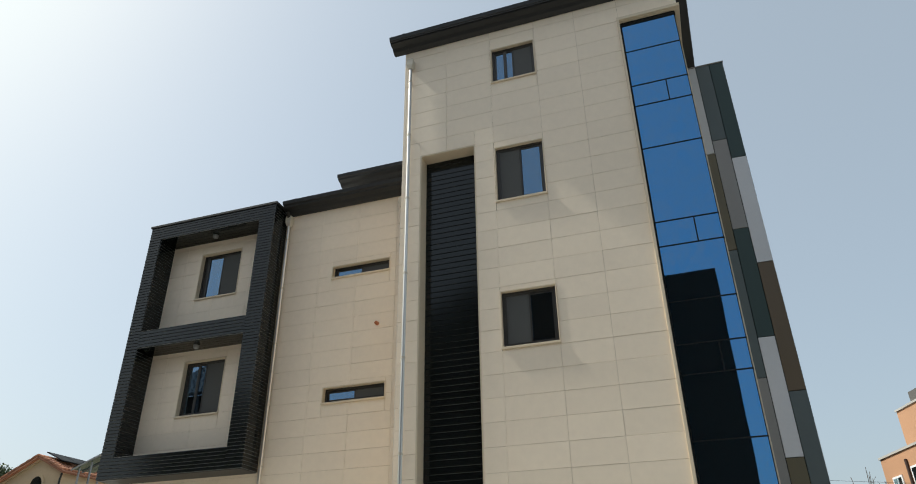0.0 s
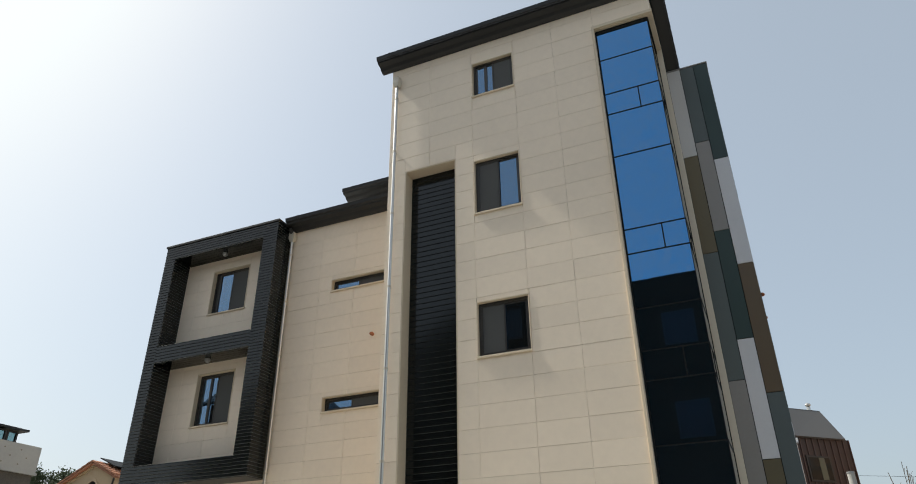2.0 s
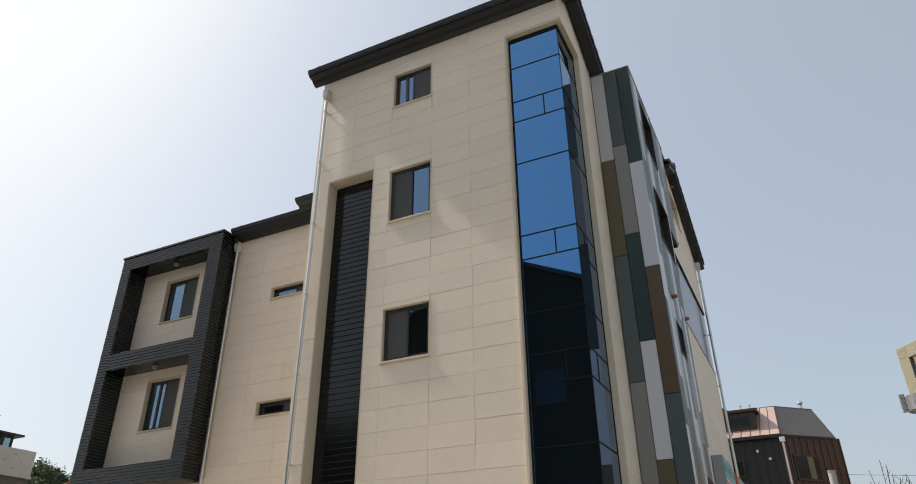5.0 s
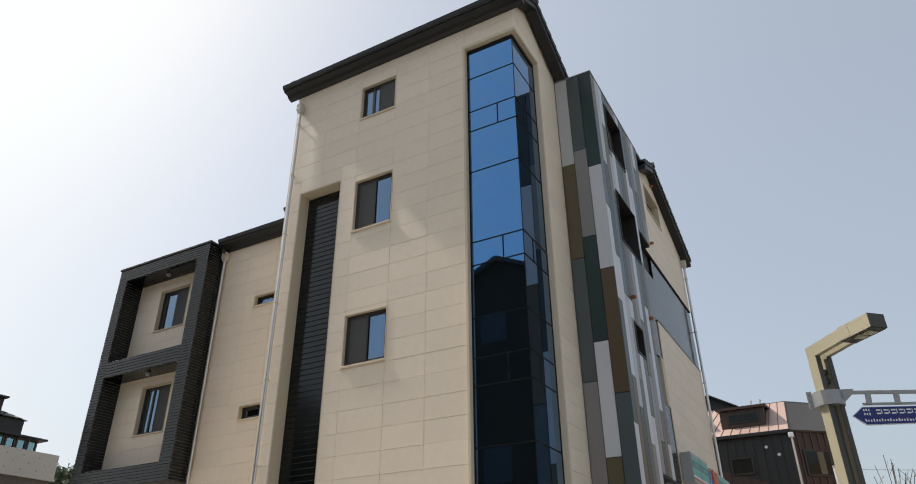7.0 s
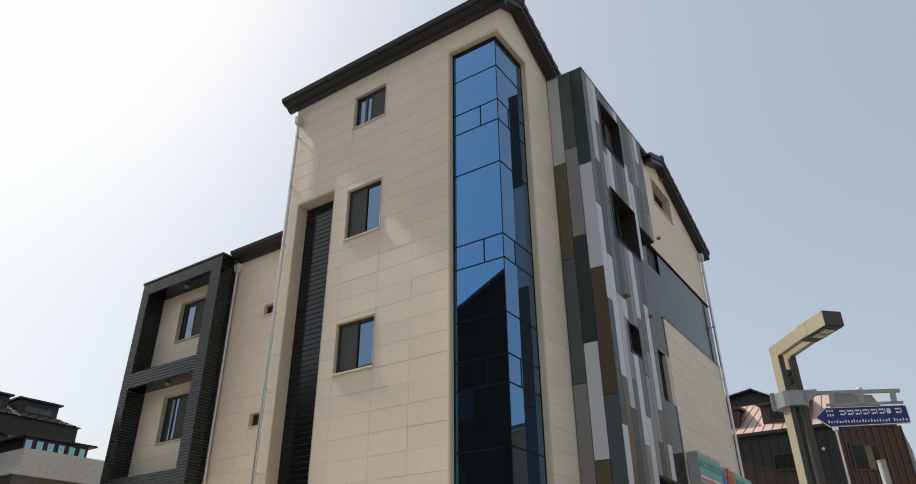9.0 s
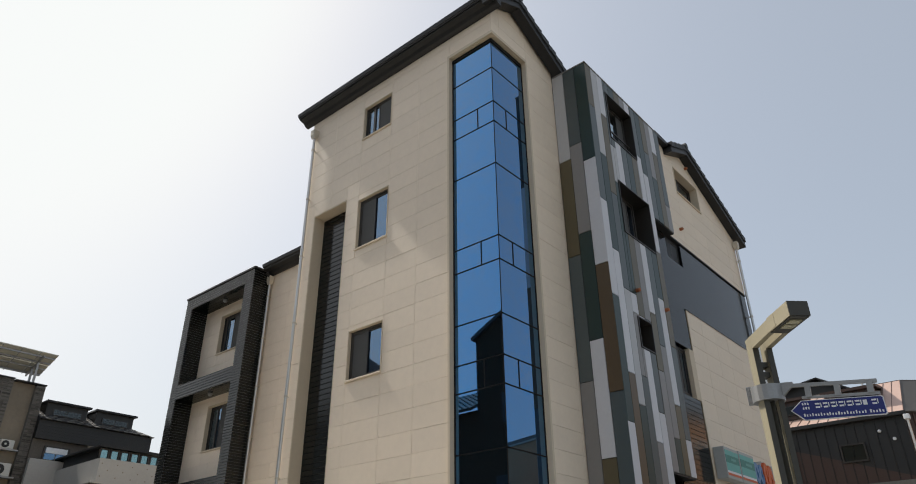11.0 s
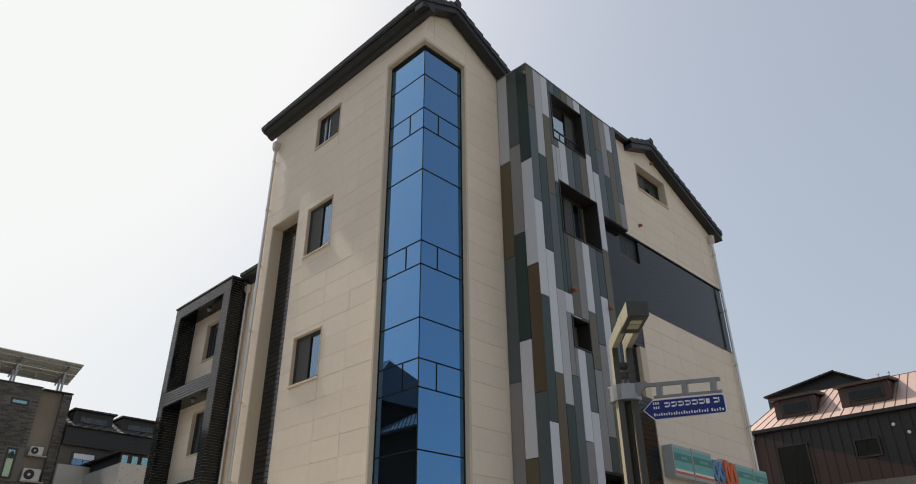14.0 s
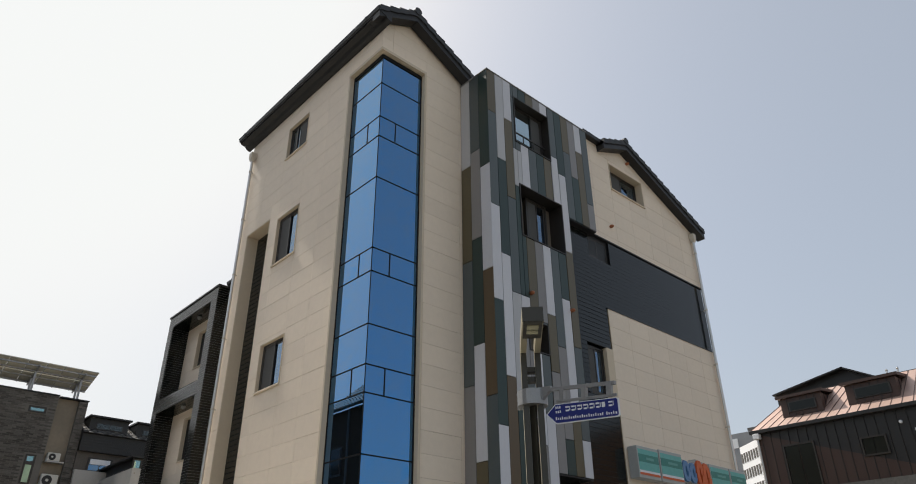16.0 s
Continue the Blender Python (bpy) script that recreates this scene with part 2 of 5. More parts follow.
def box(x0, x1, y0, y1, z0, z1, bevel=0.0):
    return block(bmesh.new(), min(x0, x1), max(x0, x1), min(y0, y1), max(y0, y1), min(z0, z1), max(z0, z1), bevel)


def loft(bm, a, b, caps=True):
    """Joins two rings of points of equal length to a closed body."""
    va, vb = [bm.verts.new(p) for p in a], [bm.verts.new(p) for p in b]
    n = len(va)
    for i in range(n):
        bm.faces.new((va[i], va[(i + 1) % n], vb[(i + 1) % n], vb[i]))
    if caps:
        bm.faces.new(va[::-1])
        bm.faces.new(vb)
    return bm


def solid(bm):
    bmesh.ops.recalc_face_normals(bm, faces=bm.faces[:])
    return bm


def sweep(points, radius, sides=10, bm=None):
    """A round pipe along points."""
    bm = bm or bmesh.new()
    pts = [Vector(p) for p in points]
    rings = []
    for i, p in enumerate(pts):
        way = (pts[min(i + 1, len(pts) - 1)] - pts[max(i - 1, 0)]).normalized()
        side = way.cross(Vector((0.3, 0.9, 0.2))).normalized()
        up = way.cross(side)
        rings.append([p + (side * math.cos(a) + up * math.sin(a)) * radius for a in [2 * math.pi * k / sides for k in range(sides)]])
    vs = [[bm.verts.new(p) for p in r] for r in rings]
    for a, b in zip(vs, vs[1:]):
        for k in range(sides):
            bm.faces.new((a[k], a[(k + 1) % sides], b[(k + 1) % sides], b[k]))
    bm.faces.new(vs[0][::-1])
    bm.faces.new(vs[-1])
    return solid(bm)


def beam(a, b, w, h, bm=None):
    """A rectangular bar from a to b, w wide and h high."""
    bm = bm or bmesh.new()
    a, b = Vector(a), Vector(b)
    way = (b - a).normalized()
    side = way.cross(Vector((0, 0, 1)))
    side = side.normalized() if side.length > 1e-4 else Vector((1, 0, 0))
    up = side.cross(way)
    ring = [side * sx * w / 2 + up * sz * h / 2 for sx, sz in ((-1, -1), (1, -1), (1, 1), (-1, 1))]
    return solid(loft(bm, [a + r for r in ring], [b + r for r in ring]))


class Face:
    """A wall plane: u runs along it, z up, d outwards."""

    def __init__(self, axis, at):
        self.axis, self.at = axis, at

    def p(self, u, z, d=0.0):
        return Vector((u, self.at - d, z)) if self.axis == "y" else Vector((self.at + d, u, z))

    def box(self, u0, u1, z0, z1, d0, d1, bevel=0.0, bm=None):
        a, b = self.p(u0, z0, d0), self.p(u1, z1, d1)
        bm = bm or bmesh.new()
        return block(bm, min(a.x, b.x), max(a.x, b.x), min(a.y, b.y), max(a.y, b.y), min(a.z, b.z), max(a.z, b.z), bevel)


def cut(rects, hole):
    """Takes a rectangle (u0, u1, z0, z1) out of rectangles."""
    a0, a1, b0, b1 = hole
    left = []
    for u0, u1, z0, z1 in rects:
        if a0 >= u1 or a1 <= u0 or b0 >= z1 or b1 <= z0:
            left.append((u0, u1, z0, z1))
            continue
        if a0 > u0:
            left.append((u0, a0, z0, z1))
        if a1 < u1:
            left.append((a1, u1, z0, z1))
        m0, m1 = max(u0, a0), min(u1, a1)
        if b1 < z1:
            left.append((m0, m1, b1, z1))
        if b0 > z0:
            left.append((m0, m1, z0, b0))
    return left


def clip(poly, lines):
    """Keeps of a polygon in (u, z) what lies below each line z = a + b * u."""
    for a, b in lines:
        kept = []
        for (u0, z0), (u1, z1) in zip(poly, poly[1:] + poly[:1]):
            h0, h1 = a + b * u0 - z0, a + b * u1 - z1
            if h0 >= 0:
                kept.append((u0, z0))
            if h0 * h1 < 0:
                k = h0 / (h0 - h1)
                kept.append((u0 + (u1 - u0) * k, z0 + (z1 - z0) * k))
        poly = kept
        if len(poly) < 3:
            return []
    return poly


def shrink(poly, by):
    """Moves each edge of a convex counter-clockwise polygon inwards."""
    n, res = len(poly), []
    for i in range(n):
        (ax, ay), (bx, by_), (cx, cy) = poly[i - 1], poly[i], poly[(i + 1) % n]
        l1, l2 = math.hypot(bx - ax, by_ - ay), math.hypot(cx - bx, cy - by_)
        if l1 < 1e-6 or l2 < 1e-6:
            return poly
        n1, n2 = (-(by_ - ay) / l1, (bx - ax) / l1), (-(cy - by_) / l2, (cx - bx) / l2)
        k = by / max(0.2, 1 + n1[0] * n2[0] + n1[1] * n2[1])
        res.append((bx + (n1[0] + n2[0]) * k, by_ + (n1[1] + n2[1]) * k))
    return res


PIECES = {}


def piece(name, face, poly, d, deep, edge, material, parent):
    """A slab with softened edges: an object of its own; alike slabs share one mesh."""
    u0, z0 = poly[0]
    rel = tuple((round(u - u0, 4), round(z - z0, 4)) for u, z in poly)
    key = (name, face.axis, rel, deep, edge, material.name)
    if key not in PIECES:
        bm = bmesh.new()
        zero = Face(face.axis, 0.0)
        rings = [[bm.verts.new(zero.p(u, z, dd)) for u, z in ring] for ring, dd in ((rel, -deep), (rel, -edge), (shrink(list(rel), edge), 0.0))]
        n = len(rel)
        for a, b in zip(rings, rings[1:]):
            for i in range(n):
                bm.faces.new((a[i], a[(i + 1) % n], b[(i + 1) % n], b[i]))
        bm.faces.new(rings[2])
        me = bpy.data.meshes.new(name)
        bm.to_mesh(me)
        bm.free()
        me.materials.append(material)
        PIECES[key] = me
    ob = new(name, PIECES[key])
    ob.location = face.p(u0, z0, d)
    hang(ob, parent)
    return ob


def stone_wall(name, face, u0, u1, z0, z1, width, course, start_u, start_z, holes, lines, parent, label, thick=0.25, inset=(0.0, 0.0)):
    """A wall clad in stone slabs with open joints, with its openings, under sloping roof lines."""
    us = sorted({u0 + inset[0], u1 - inset[1], *[u for h in holes for u in h[:2] if u0 < u < u1], *([(lines[1][0] - lines[0][0]) / (lines[0][1] - lines[1][1])] if lines else [])})
    zs = sorted({z0, z1, *[z for h in holes for z in h[2:] if z0 < z < z1]})
    bm = bmesh.new()
    for a0, a1 in zip(us, us[1:]):
        for c0, c1 in zip(zs, zs[1:]):
            mu, mz = (a0 + a1) / 2, (c0 + c1) / 2
            if any(h[0] < mu < h[1] and h[2] < mz < h[3] for h in holes):
                continue
            poly = clip([(a0, c0), (a1, c0), (a1, c1), (a0, c1)], lines)
            if len(poly) > 2:
                bm.faces.new([bm.verts.new(face.p(u, z, -0.014)) for u, z in poly])
    bmesh.ops.remove_doubles(bm, verts=bm.verts[:], dist=0.0008)
    grown = bmesh.ops.extrude_face_region(bm, geom=bm.faces[:])
    inward = face.p(0, 0, -thick) - face.p(0, 0, 0)
    bmesh.ops.translate(bm, verts=[g for g in grown["geom"] if isinstance(g, bmesh.types.BMVert)], vec=inward)
    back = part(name, solid(bm), JOINT, parent, label)
    if isinstance(width, tuple):
        cols = list(zip(width, width[1:]))
    else:
        n0, n1 = math.floor((u0 - start_u) / width), math.ceil((u1 - start_u) / width)
        cols = [(start_u + i * width, start_u + (i + 1) * width) for i in range(n0, n1)]
    m0, m1 = math.floor((z0 - start_z) / course), math.ceil((z1 - start_z) / course)
    for left, right in cols:
        for j in range(m0, m1):
            cells = [(max(u0, left), min(u1, right), max(z0, start_z + j * course), min(z1, start_z + (j + 1) * course))]
            for hole in holes:
                cells = cut(cells, hole)
            for a, b, c, d in cells:
                if b - a < 0.012 or d - c < 0.012:
                    continue
                poly = clip([(a, c), (b, c), (b, d), (a, d)], lines)
                if len(poly) > 2:
                    poly = shrink(poly, 0.002)
                    piece("stone_panel", face, poly, random.uniform(-0.0012, 0.0012), 0.03, 0.002, STONE, back)
    return back


def siding(name, face, u0, u1, z0, z1, parent, d=0.0, plank=0.117, label="", backing=0.03, lip=0.007, joint=None):
    """Horizontal metal planks with a shadow groove, each an object, on a dark or glint-grey backing."""
    back = part(name, face.box(u0 + 0.002, u1 - 0.002, z0, z1, d - backing, d - 0.012), joint or SEAM_GLINT, parent, label)
    n = max(1, round((z1 - z0) / plank))
    step = (z1 - z0) / n
    for k in range(n):
        a, b = z0 + k * step + lip, z0 + (k + 1) * step
        key = ("plank", face.axis, round(u1 - u0, 3), round(step, 4), lip)
        if key not in PIECES:
            zero, bm = Face(face.axis, 0.0), bmesh.new()
            h = step - lip
            prof = ((0.0, -0.02), (0.0, -lip * 0.6), (lip * 0.85, 0.0), (h - lip * 1.1, -lip * 0.3), (h, -lip * 1.2), (h, -0.02))
            loft(bm, [zero.p(0, z, dd) for z, dd in prof], [zero.p(u1 - u0, z, dd) for z, dd in prof])
            me = bpy.data.meshes.new("plank")
            solid(bm).to_mesh(me)
            bm.free()
            me.materials.append(ANTHRACITE)
            PIECES[key] = me
        ob = new("plank", PIECES[key])
        ob.location = face.p(u0, a, d)
        hang(ob, back)
    return back


def window(face, u0, u1, z0, z1, parent, fly="left", depth=0.065, label="dark bronze sliding window with blue glass", sill=True, reveal=True, curtain=True, split=0.5, glass=None, stile=0.0):
    """A sliding window: outer frame, two sashes with glass, an insect screen, curtain, and a stone surround."""
    f = bmesh.new()
    w = 0.045
    for a, b, c, d in ((u0, u1, z0, z0 + w), (u0, u1, z1 - w, z1), (u0, u0 + w, z0 + w, z1 - w), (u1 - w, u1, z0 + w, z1 - w)):
        face.box(a, b, c, d, -depth - 0.11, -depth, 0.004, f)
    frame_ob = part("window", f, FRAME, parent, label)
    mid = u0 + (u1 - u0) * split
    halves = ((u0 + w, mid + 0.025), (mid - 0.025, u1 - w))
    front = 0 if fly == "left" else 1
    for k, (a, b) in enumerate(halves):
        dd = -depth - (0.06 if k == front else 0.025)
        s, g = bmesh.new(), 0.042
        for p, q, r, t in ((a, b, z0 + w, z0 + w + g), (a, b, z1 - w - g, z1 - w), (a, a + g, z0 + w + g, z1 - w - g), (b - g, b, z0 + w + g, z1 - w - g)):
            face.box(p, q, r, t, dd - 0.03, dd, 0.003, s)
        part("sash", s, FRAME, frame_ob)
        part("pane", face.box(a + g, b - g, z0 + w + g, z1 - w - g, dd - 0.018, dd - 0.012), glass or PANE, frame_ob)
        if k == front:
            part("insect_screen", face.box(a + 0.02, b - 0.03, z0 + w + 0.015, z1 - w - 0.015, -depth - 0.022, -depth - 0.016), FLY, frame_ob, "grey insect screen")
            sf, e = bmesh.new(), 0.03
            for p, q, r, t in ((a, b, z0 + w, z0 + w + e), (a, b, z1 - w - e, z1 - w), (a, a + e, z0 + w + e, z1 - w - e), (b - e, b, z0 + w + e, z1 - w - e)):
                face.box(p, q, r, t, -depth - 0.02, -depth - 0.004, 0.002, sf)
            part("screen_frame", sf, FRAME, frame_ob)
    if stile:
        m = u0 + w + (mid - u0 - w) * stile
        part("sash_stile", face.box(m - 0.032, m + 0.032, z0 + w, z1 - w, -depth - 0.075, -depth - 0.012, 0.003), FRAME, frame_ob, "stile of the half-open sash")
    if curtain:
        c, n = bmesh.new(), 14
        span = (u1 - u0) * 0.42
        c0 = u0 + 0.05 if fly == "right" else u1 - 0.05 - span
        top = [face.p(c0 + span * i / n, z1 - 0.02, -depth - 0.22 - 0.025 * (i % 2)) for i in range(n + 1)]
        low = [face.p(c0 + span * i / n, z0 + 0.02, -depth - 0.22 - 0.025 * (i % 2)) for i in range(n + 1)]
        vt, vl = [c.verts.new(p) for p in top], [c.verts.new(p) for p in low]
        for i in range(n):
            c.faces.new((vl[i], vl[i + 1], vt[i + 1], vt[i]))
        part("curtain", c, CURTAIN, frame_ob, "grey curtain behind the glass")
    # flat sheet behind the glass; the room's dimness is put into its grey
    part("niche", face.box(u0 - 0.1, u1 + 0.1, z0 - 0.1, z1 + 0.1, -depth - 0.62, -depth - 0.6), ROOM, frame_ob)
    if reveal:
        r = bmesh.new()
        t, o = 0.022, 0.012
        for a, b, c, d in ((u0 - t, u0, z0, z1 + t), (u1, u1 + t, z0, z1 + t), (u0, u1, z1, z1 + t)):
            face.box(a, b, c, d, -depth - 0.1, o, 0.003, r)
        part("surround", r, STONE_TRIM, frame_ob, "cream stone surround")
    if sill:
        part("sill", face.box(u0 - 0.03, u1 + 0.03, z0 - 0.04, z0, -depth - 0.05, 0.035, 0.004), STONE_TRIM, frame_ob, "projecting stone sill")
    return frame_ob


def extrude_x(prof, x0, x1, bm=None):
    bm = bm or bmesh.new()
    return solid(loft(bm, [(x0, y, z) for y, z in prof], [(x1, y, z) for y, z in prof]))


def extrude_y(prof, y0, y1, bm=None):
    bm = bm or bmesh.new()
    return solid(loft(bm, [(x, y0, z) for x, z in prof], [(x, y1, z) for x, z in prof]))


def downpipe(parent, x, y, top, foot, face, spots, out=0.09, hopper=True):
    """A steel rainwater pipe with its hopper and wall brackets."""
    pipe = part("downpipe", sweep([(x, y, foot), (x, y, top)], 0.037), STEEL, parent, "bare stainless rainwater pipe")
    if hopper:
        bm = bmesh.new()
        h = [(x - 0.075, y - 0.075), (x + 0.075, y - 0.075), (x + 0.075, y + 0.075), (x - 0.075, y + 0.075)]
        g = [(x + (a - x) * 0.65, y + (b - y) * 0.65) for a, b in h]
        loft(bm, [(a, b, top + 0.04) for a, b in h], [(a, b, top + 0.2) for a, b in h])
        loft(bm, [(a, b, top - 0.06) for a, b in g], [(a, b, top + 0.04) for a, b in h])
        part("hopper", solid(bm), HOPPER, pipe, "cream painted rainwater hopper")
    for z in spots:
        a = Vector((x, y, z))
        b = a + (Vector((0, out, 0)) if face == "y" else Vector((-out, 0, 0)))
        bm = beam(a, b, 0.02, 0.03)
        sweep([(x, y, z - 0.02), (x, y, z + 0.02)], 0.046, 10, bm)
        part("bracket", bm, HOPPER, pipe)
    return pipe


def vent_hood(parent, face, u, z, r=0.043):
    """A small round copper wall vent with a hood."""
    bm = bmesh.new()
    c = face.p(u, z)
    out = face.p(u, z, 1) - c
    sweep([c, c + out * 0.055], r, 12, bm)
    m = Matrix.Translation(c + out * 0.055) @ Matrix.Diagonal((1, 1, 0.85, 1))
    bmesh.ops.create_uvsphere(bm, u_segments=12, v_segments=8, radius=r * 1.12, matrix=m)
    return part("vent_hood", bm, COPPER_CAP, parent, "small round copper vent hood")


# ---- ground ----
def sheet(name, x0, x1, y0, y1, z, material, label, category):
    bm = bmesh.new()
    n = 24
    vs = [[bm.verts.new((x0 + (x1 - x0) * i / n, y0 + (y1 - y0) * j / n, z)) for j in range(n + 1)] for i in range(n + 1)]
    for i in range(n):
        for j in range(n):
            bm.faces.new((vs[i][j], vs[i + 1][j], vs[i + 1][j + 1], vs[i][j + 1]))
    ob = part(name, bm, material, None)
    return tagged(ob, label, category, "", "structure")


sheet("ground", -1500, 1500, -1500, 1500, 0.0, EARTH, "dry bare ground reaching to the horizon", "ground")
tagged(part("road", box(-60, 60, -4.2, 6.2, -0.2, 0.02), ASPHALT, None), "grey asphalt street in front of the building", "road", "", "structure")
tagged(part("side_road", box(6.2, 13, 6.2, 60, -0.2, 0.02), ASPHALT, None), "grey asphalt side street along the building", "road", "", "structure")
tagged(part("pavement", box(-30, 6.0, 6.2, 24, -0.2, 0.16, 0.02), PAVING, None), "pale paved forecourt with a raised kerb", "pavement", "", "structure")
tagged(part("far_pavement", box(-60, 60, -7.4, -4.2, -0.2, 0.16, 0.02), PAVING, None), "pale paving across the street", "pavement", "", "structure")

# ---- main building ----
FA, FB, FW, FC = Face("y", 11.16), Face("x", 1.05), Face("y", 12.96), Face("x", 1.78)
CORNER, TOWER_L, FAR_Y = 1.05, -4.98, 22.28
COURSE, SLAB, START = 0.4065, 0.985, 0.031
house = thing("apartment_building", (-4, 16, 0), "four-storey cream stone building with charcoal siding and coloured metal panels", "building")

# openings in the front of the tower: three windows, the siding slot, the glazed corner
W1, W2, W3 = (-2.925, -1.985, 11.78, 12.70), (-2.935, -1.965, 8.78, 10.03), (-2.95, -1.955, 5.78, 6.83)
SLOT = (-4.57, -3.36, 0.0, 10.25)
GLASS_A = (-0.13, CORNER + 0.1, 0.0, 12.62)
stone_wall("wall", FA, TOWER_L, CORNER, 0.16, 13.4, (TOWER_L, -3.98, -2.965, -1.945, -1.06, -0.14, CORNER), COURSE, 0, START, [tuple((w[0] - 0.022, w[1] + 0.022, w[2] - 0.04, w[3] + 0.022)) for w in (W1, W2, W3)] + [SLOT, GLASS_A], [], house, "cream stone slab wall", inset=(0.0, 0.04))
window(FA, *W1, house, fly="right", stile=0.56)
window(FA, *W2, house, fly="left")
window(FA, *W3, house, fly="left", curtain=False)

# the tall recessed slot with siding, its stone lining
bm = bmesh.new()
FA.box(SLOT[0] - 0.002, SLOT[0] + 0.028, 0.16, SLOT[3], -0.36, -0.004, 0.003, bm)
FA.box(SLOT[1] - 0.028, SLOT[1] + 0.002, 0.16, SLOT[3], -0.36, -0.004, 0.003, bm)
FA.box(SLOT[0] + 0.028, SLOT[1] - 0.028, SLOT[3] - 0.03, SLOT[3], -0.36, -0.004, 0.003, bm)
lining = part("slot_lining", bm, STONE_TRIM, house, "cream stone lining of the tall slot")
siding("slot_siding", FA, SLOT[0] + 0.03, SLOT[1] - 0.03, 0.16, SLOT[3] - 0.03, house, -0.30, 0.117, "charcoal siding in the tall slot", joint=ANTHRACITE_BACK)

# the glazed corner
GLASS_B = (CORNER - 0.1, 12.35, 0.0, 12.62)
RAILS = (11.79, 10.89, 10.38, 9.36, 7.76, 7.27, 6.22, 5.47, 4.97, 3.94, 2.9, 1.9)
GA, GB = Face("y", 11.235), Face("x", 0.975)
bm = bmesh.new()
GA.box(GLASS_A[0], -0.095, 0.2, 12.60, -0.12, 0.008, 0.003, bm)
GA.box(-0.095, 0.975, 12.505, 12.60, -0.12, 0.018, 0.004, bm)
GB.box(12.315, GLASS_B[1], 0.2, 12.60, -0.12, 0.008, 0.003, bm)
GB.box(11.235, 12.315, 12.505, 12.60, -0.12, 0.018, 0.004, bm)
corner = part("corner_glazing", bm, BLACK, house, "tall blue mirror-glass corner with black mullions")
levels = (12.505, *RAILS, 0.2)
for top, low in zip(levels, levels[1:]):
    small = round(top, 2) in (10.89, 7.76, 5.47)
    for g, u0, u1, m in ((GA, -0.095, 0.975, 0.56), (GB, 11.235, 12.315, 11.655)):
        spans = ((u0, m), (m, u1)) if small else ((u0, u1),)
        for a, b in spans:
            piece("pane", g, [(a + 0.004, low + 0.004), (b - 0.004, low + 0.004), (b - 0.004, top - 0.004), (a + 0.004, top - 0.004)], 0.0, 0.02, 0.002, BLUE, corner)
        if small:
            part("mullion", g.box(m - 0.011, m + 0.011, low, top, -0.05, 0.008), BLACK, corner)
        part("mullion", g.box(u0, u1 + (0.007 if g is GA else 0), low - 0.011, low + 0.011, -0.05, 0.007), BLACK, corner)
part("mullion", box(0.963, 0.976, 11.234, 11.247, 0.2, 12.505), BLACK, corner)
bm = bmesh.new()
d = 0.045
FA.box(GLASS_A[0] - 0.045, GLASS_A[0] + 0.006, 0.16, 12.614, -0.2, d, 0.004, bm)
FA.box(GLASS_A[0] - 0.045, CORNER + d, 12.614, 12.69, -0.2, d, 0.004, bm)
FB.box(GLASS_B[1] - 0.006, GLASS_B[1] + 0.045, 0.16, 12.614, -0.2, d, 0.004, bm)
FB.box(11.36, GLASS_B[1] + 0.045, 12.614, 12.69, -0.2, d, 0.004, bm)
FA.box(GLASS_A[0] + 0.006, CORNER - 0.004, 12.603, 12.613, -0.19, -0.01, 0.0, bm)
FB.box(11.352, GLASS_B[1] - 0.006, 12.604, 12.612, -0.19, -0.01, 0.0, bm)
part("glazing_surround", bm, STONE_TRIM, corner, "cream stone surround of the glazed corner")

# side wall next to the glazing, under the first gable
RIDGE_A, RIDGE_C, PITCH, PITCH_C = 11.88, 18.95, 0.515, 0.415
gable_a = [(13.93 - PITCH * RIDGE_A, PITCH), (13.93 + PITCH * RIDGE_A, -PITCH)]
stone_wall("wall", FB, 11.16, 13.5, 0.16, 14.2, SLAB, COURSE, 12.43, START, [(11.0, GLASS_B[1], 0.0, 12.62)], gable_a, house, "cream stone slab gable wall", inset=(0.04, 0.0))

# the wing, set back, with its long windows
S1, S2 = (-7.47, -6.03, 8.69, 8.97), (-7.47, -6.03, 5.73, 6.05)
B1, B2 = (-11.30, -10.13, 8.74, 9.97), (-11.25, -10.12, 5.80, 7.09)
stone_wall("wall", FW, -12.5, TOWER_L, 0.16, 10.75, SLAB, 0.367, -6.85, -0.076, [tuple((w[0] - 0.022, w[1] + 0.022, w[2] - 0.04, w[3] + 0.022)) for w in (S1, S2, B1, B2)], [], house, "cream stone slab wall of the wing")
for s in (S1, S2):
    window(FW, *s, house, fly="right", depth=0.1, curtain=False, label="long low sliding window")
window(FW, *B1, house, fly="right", depth=0.11, stile=0.17)
window(FW, *B2, house, fly="right", depth=0.11, stile=0.58)
vent_hood(house, FW, -6.26, 7.38)

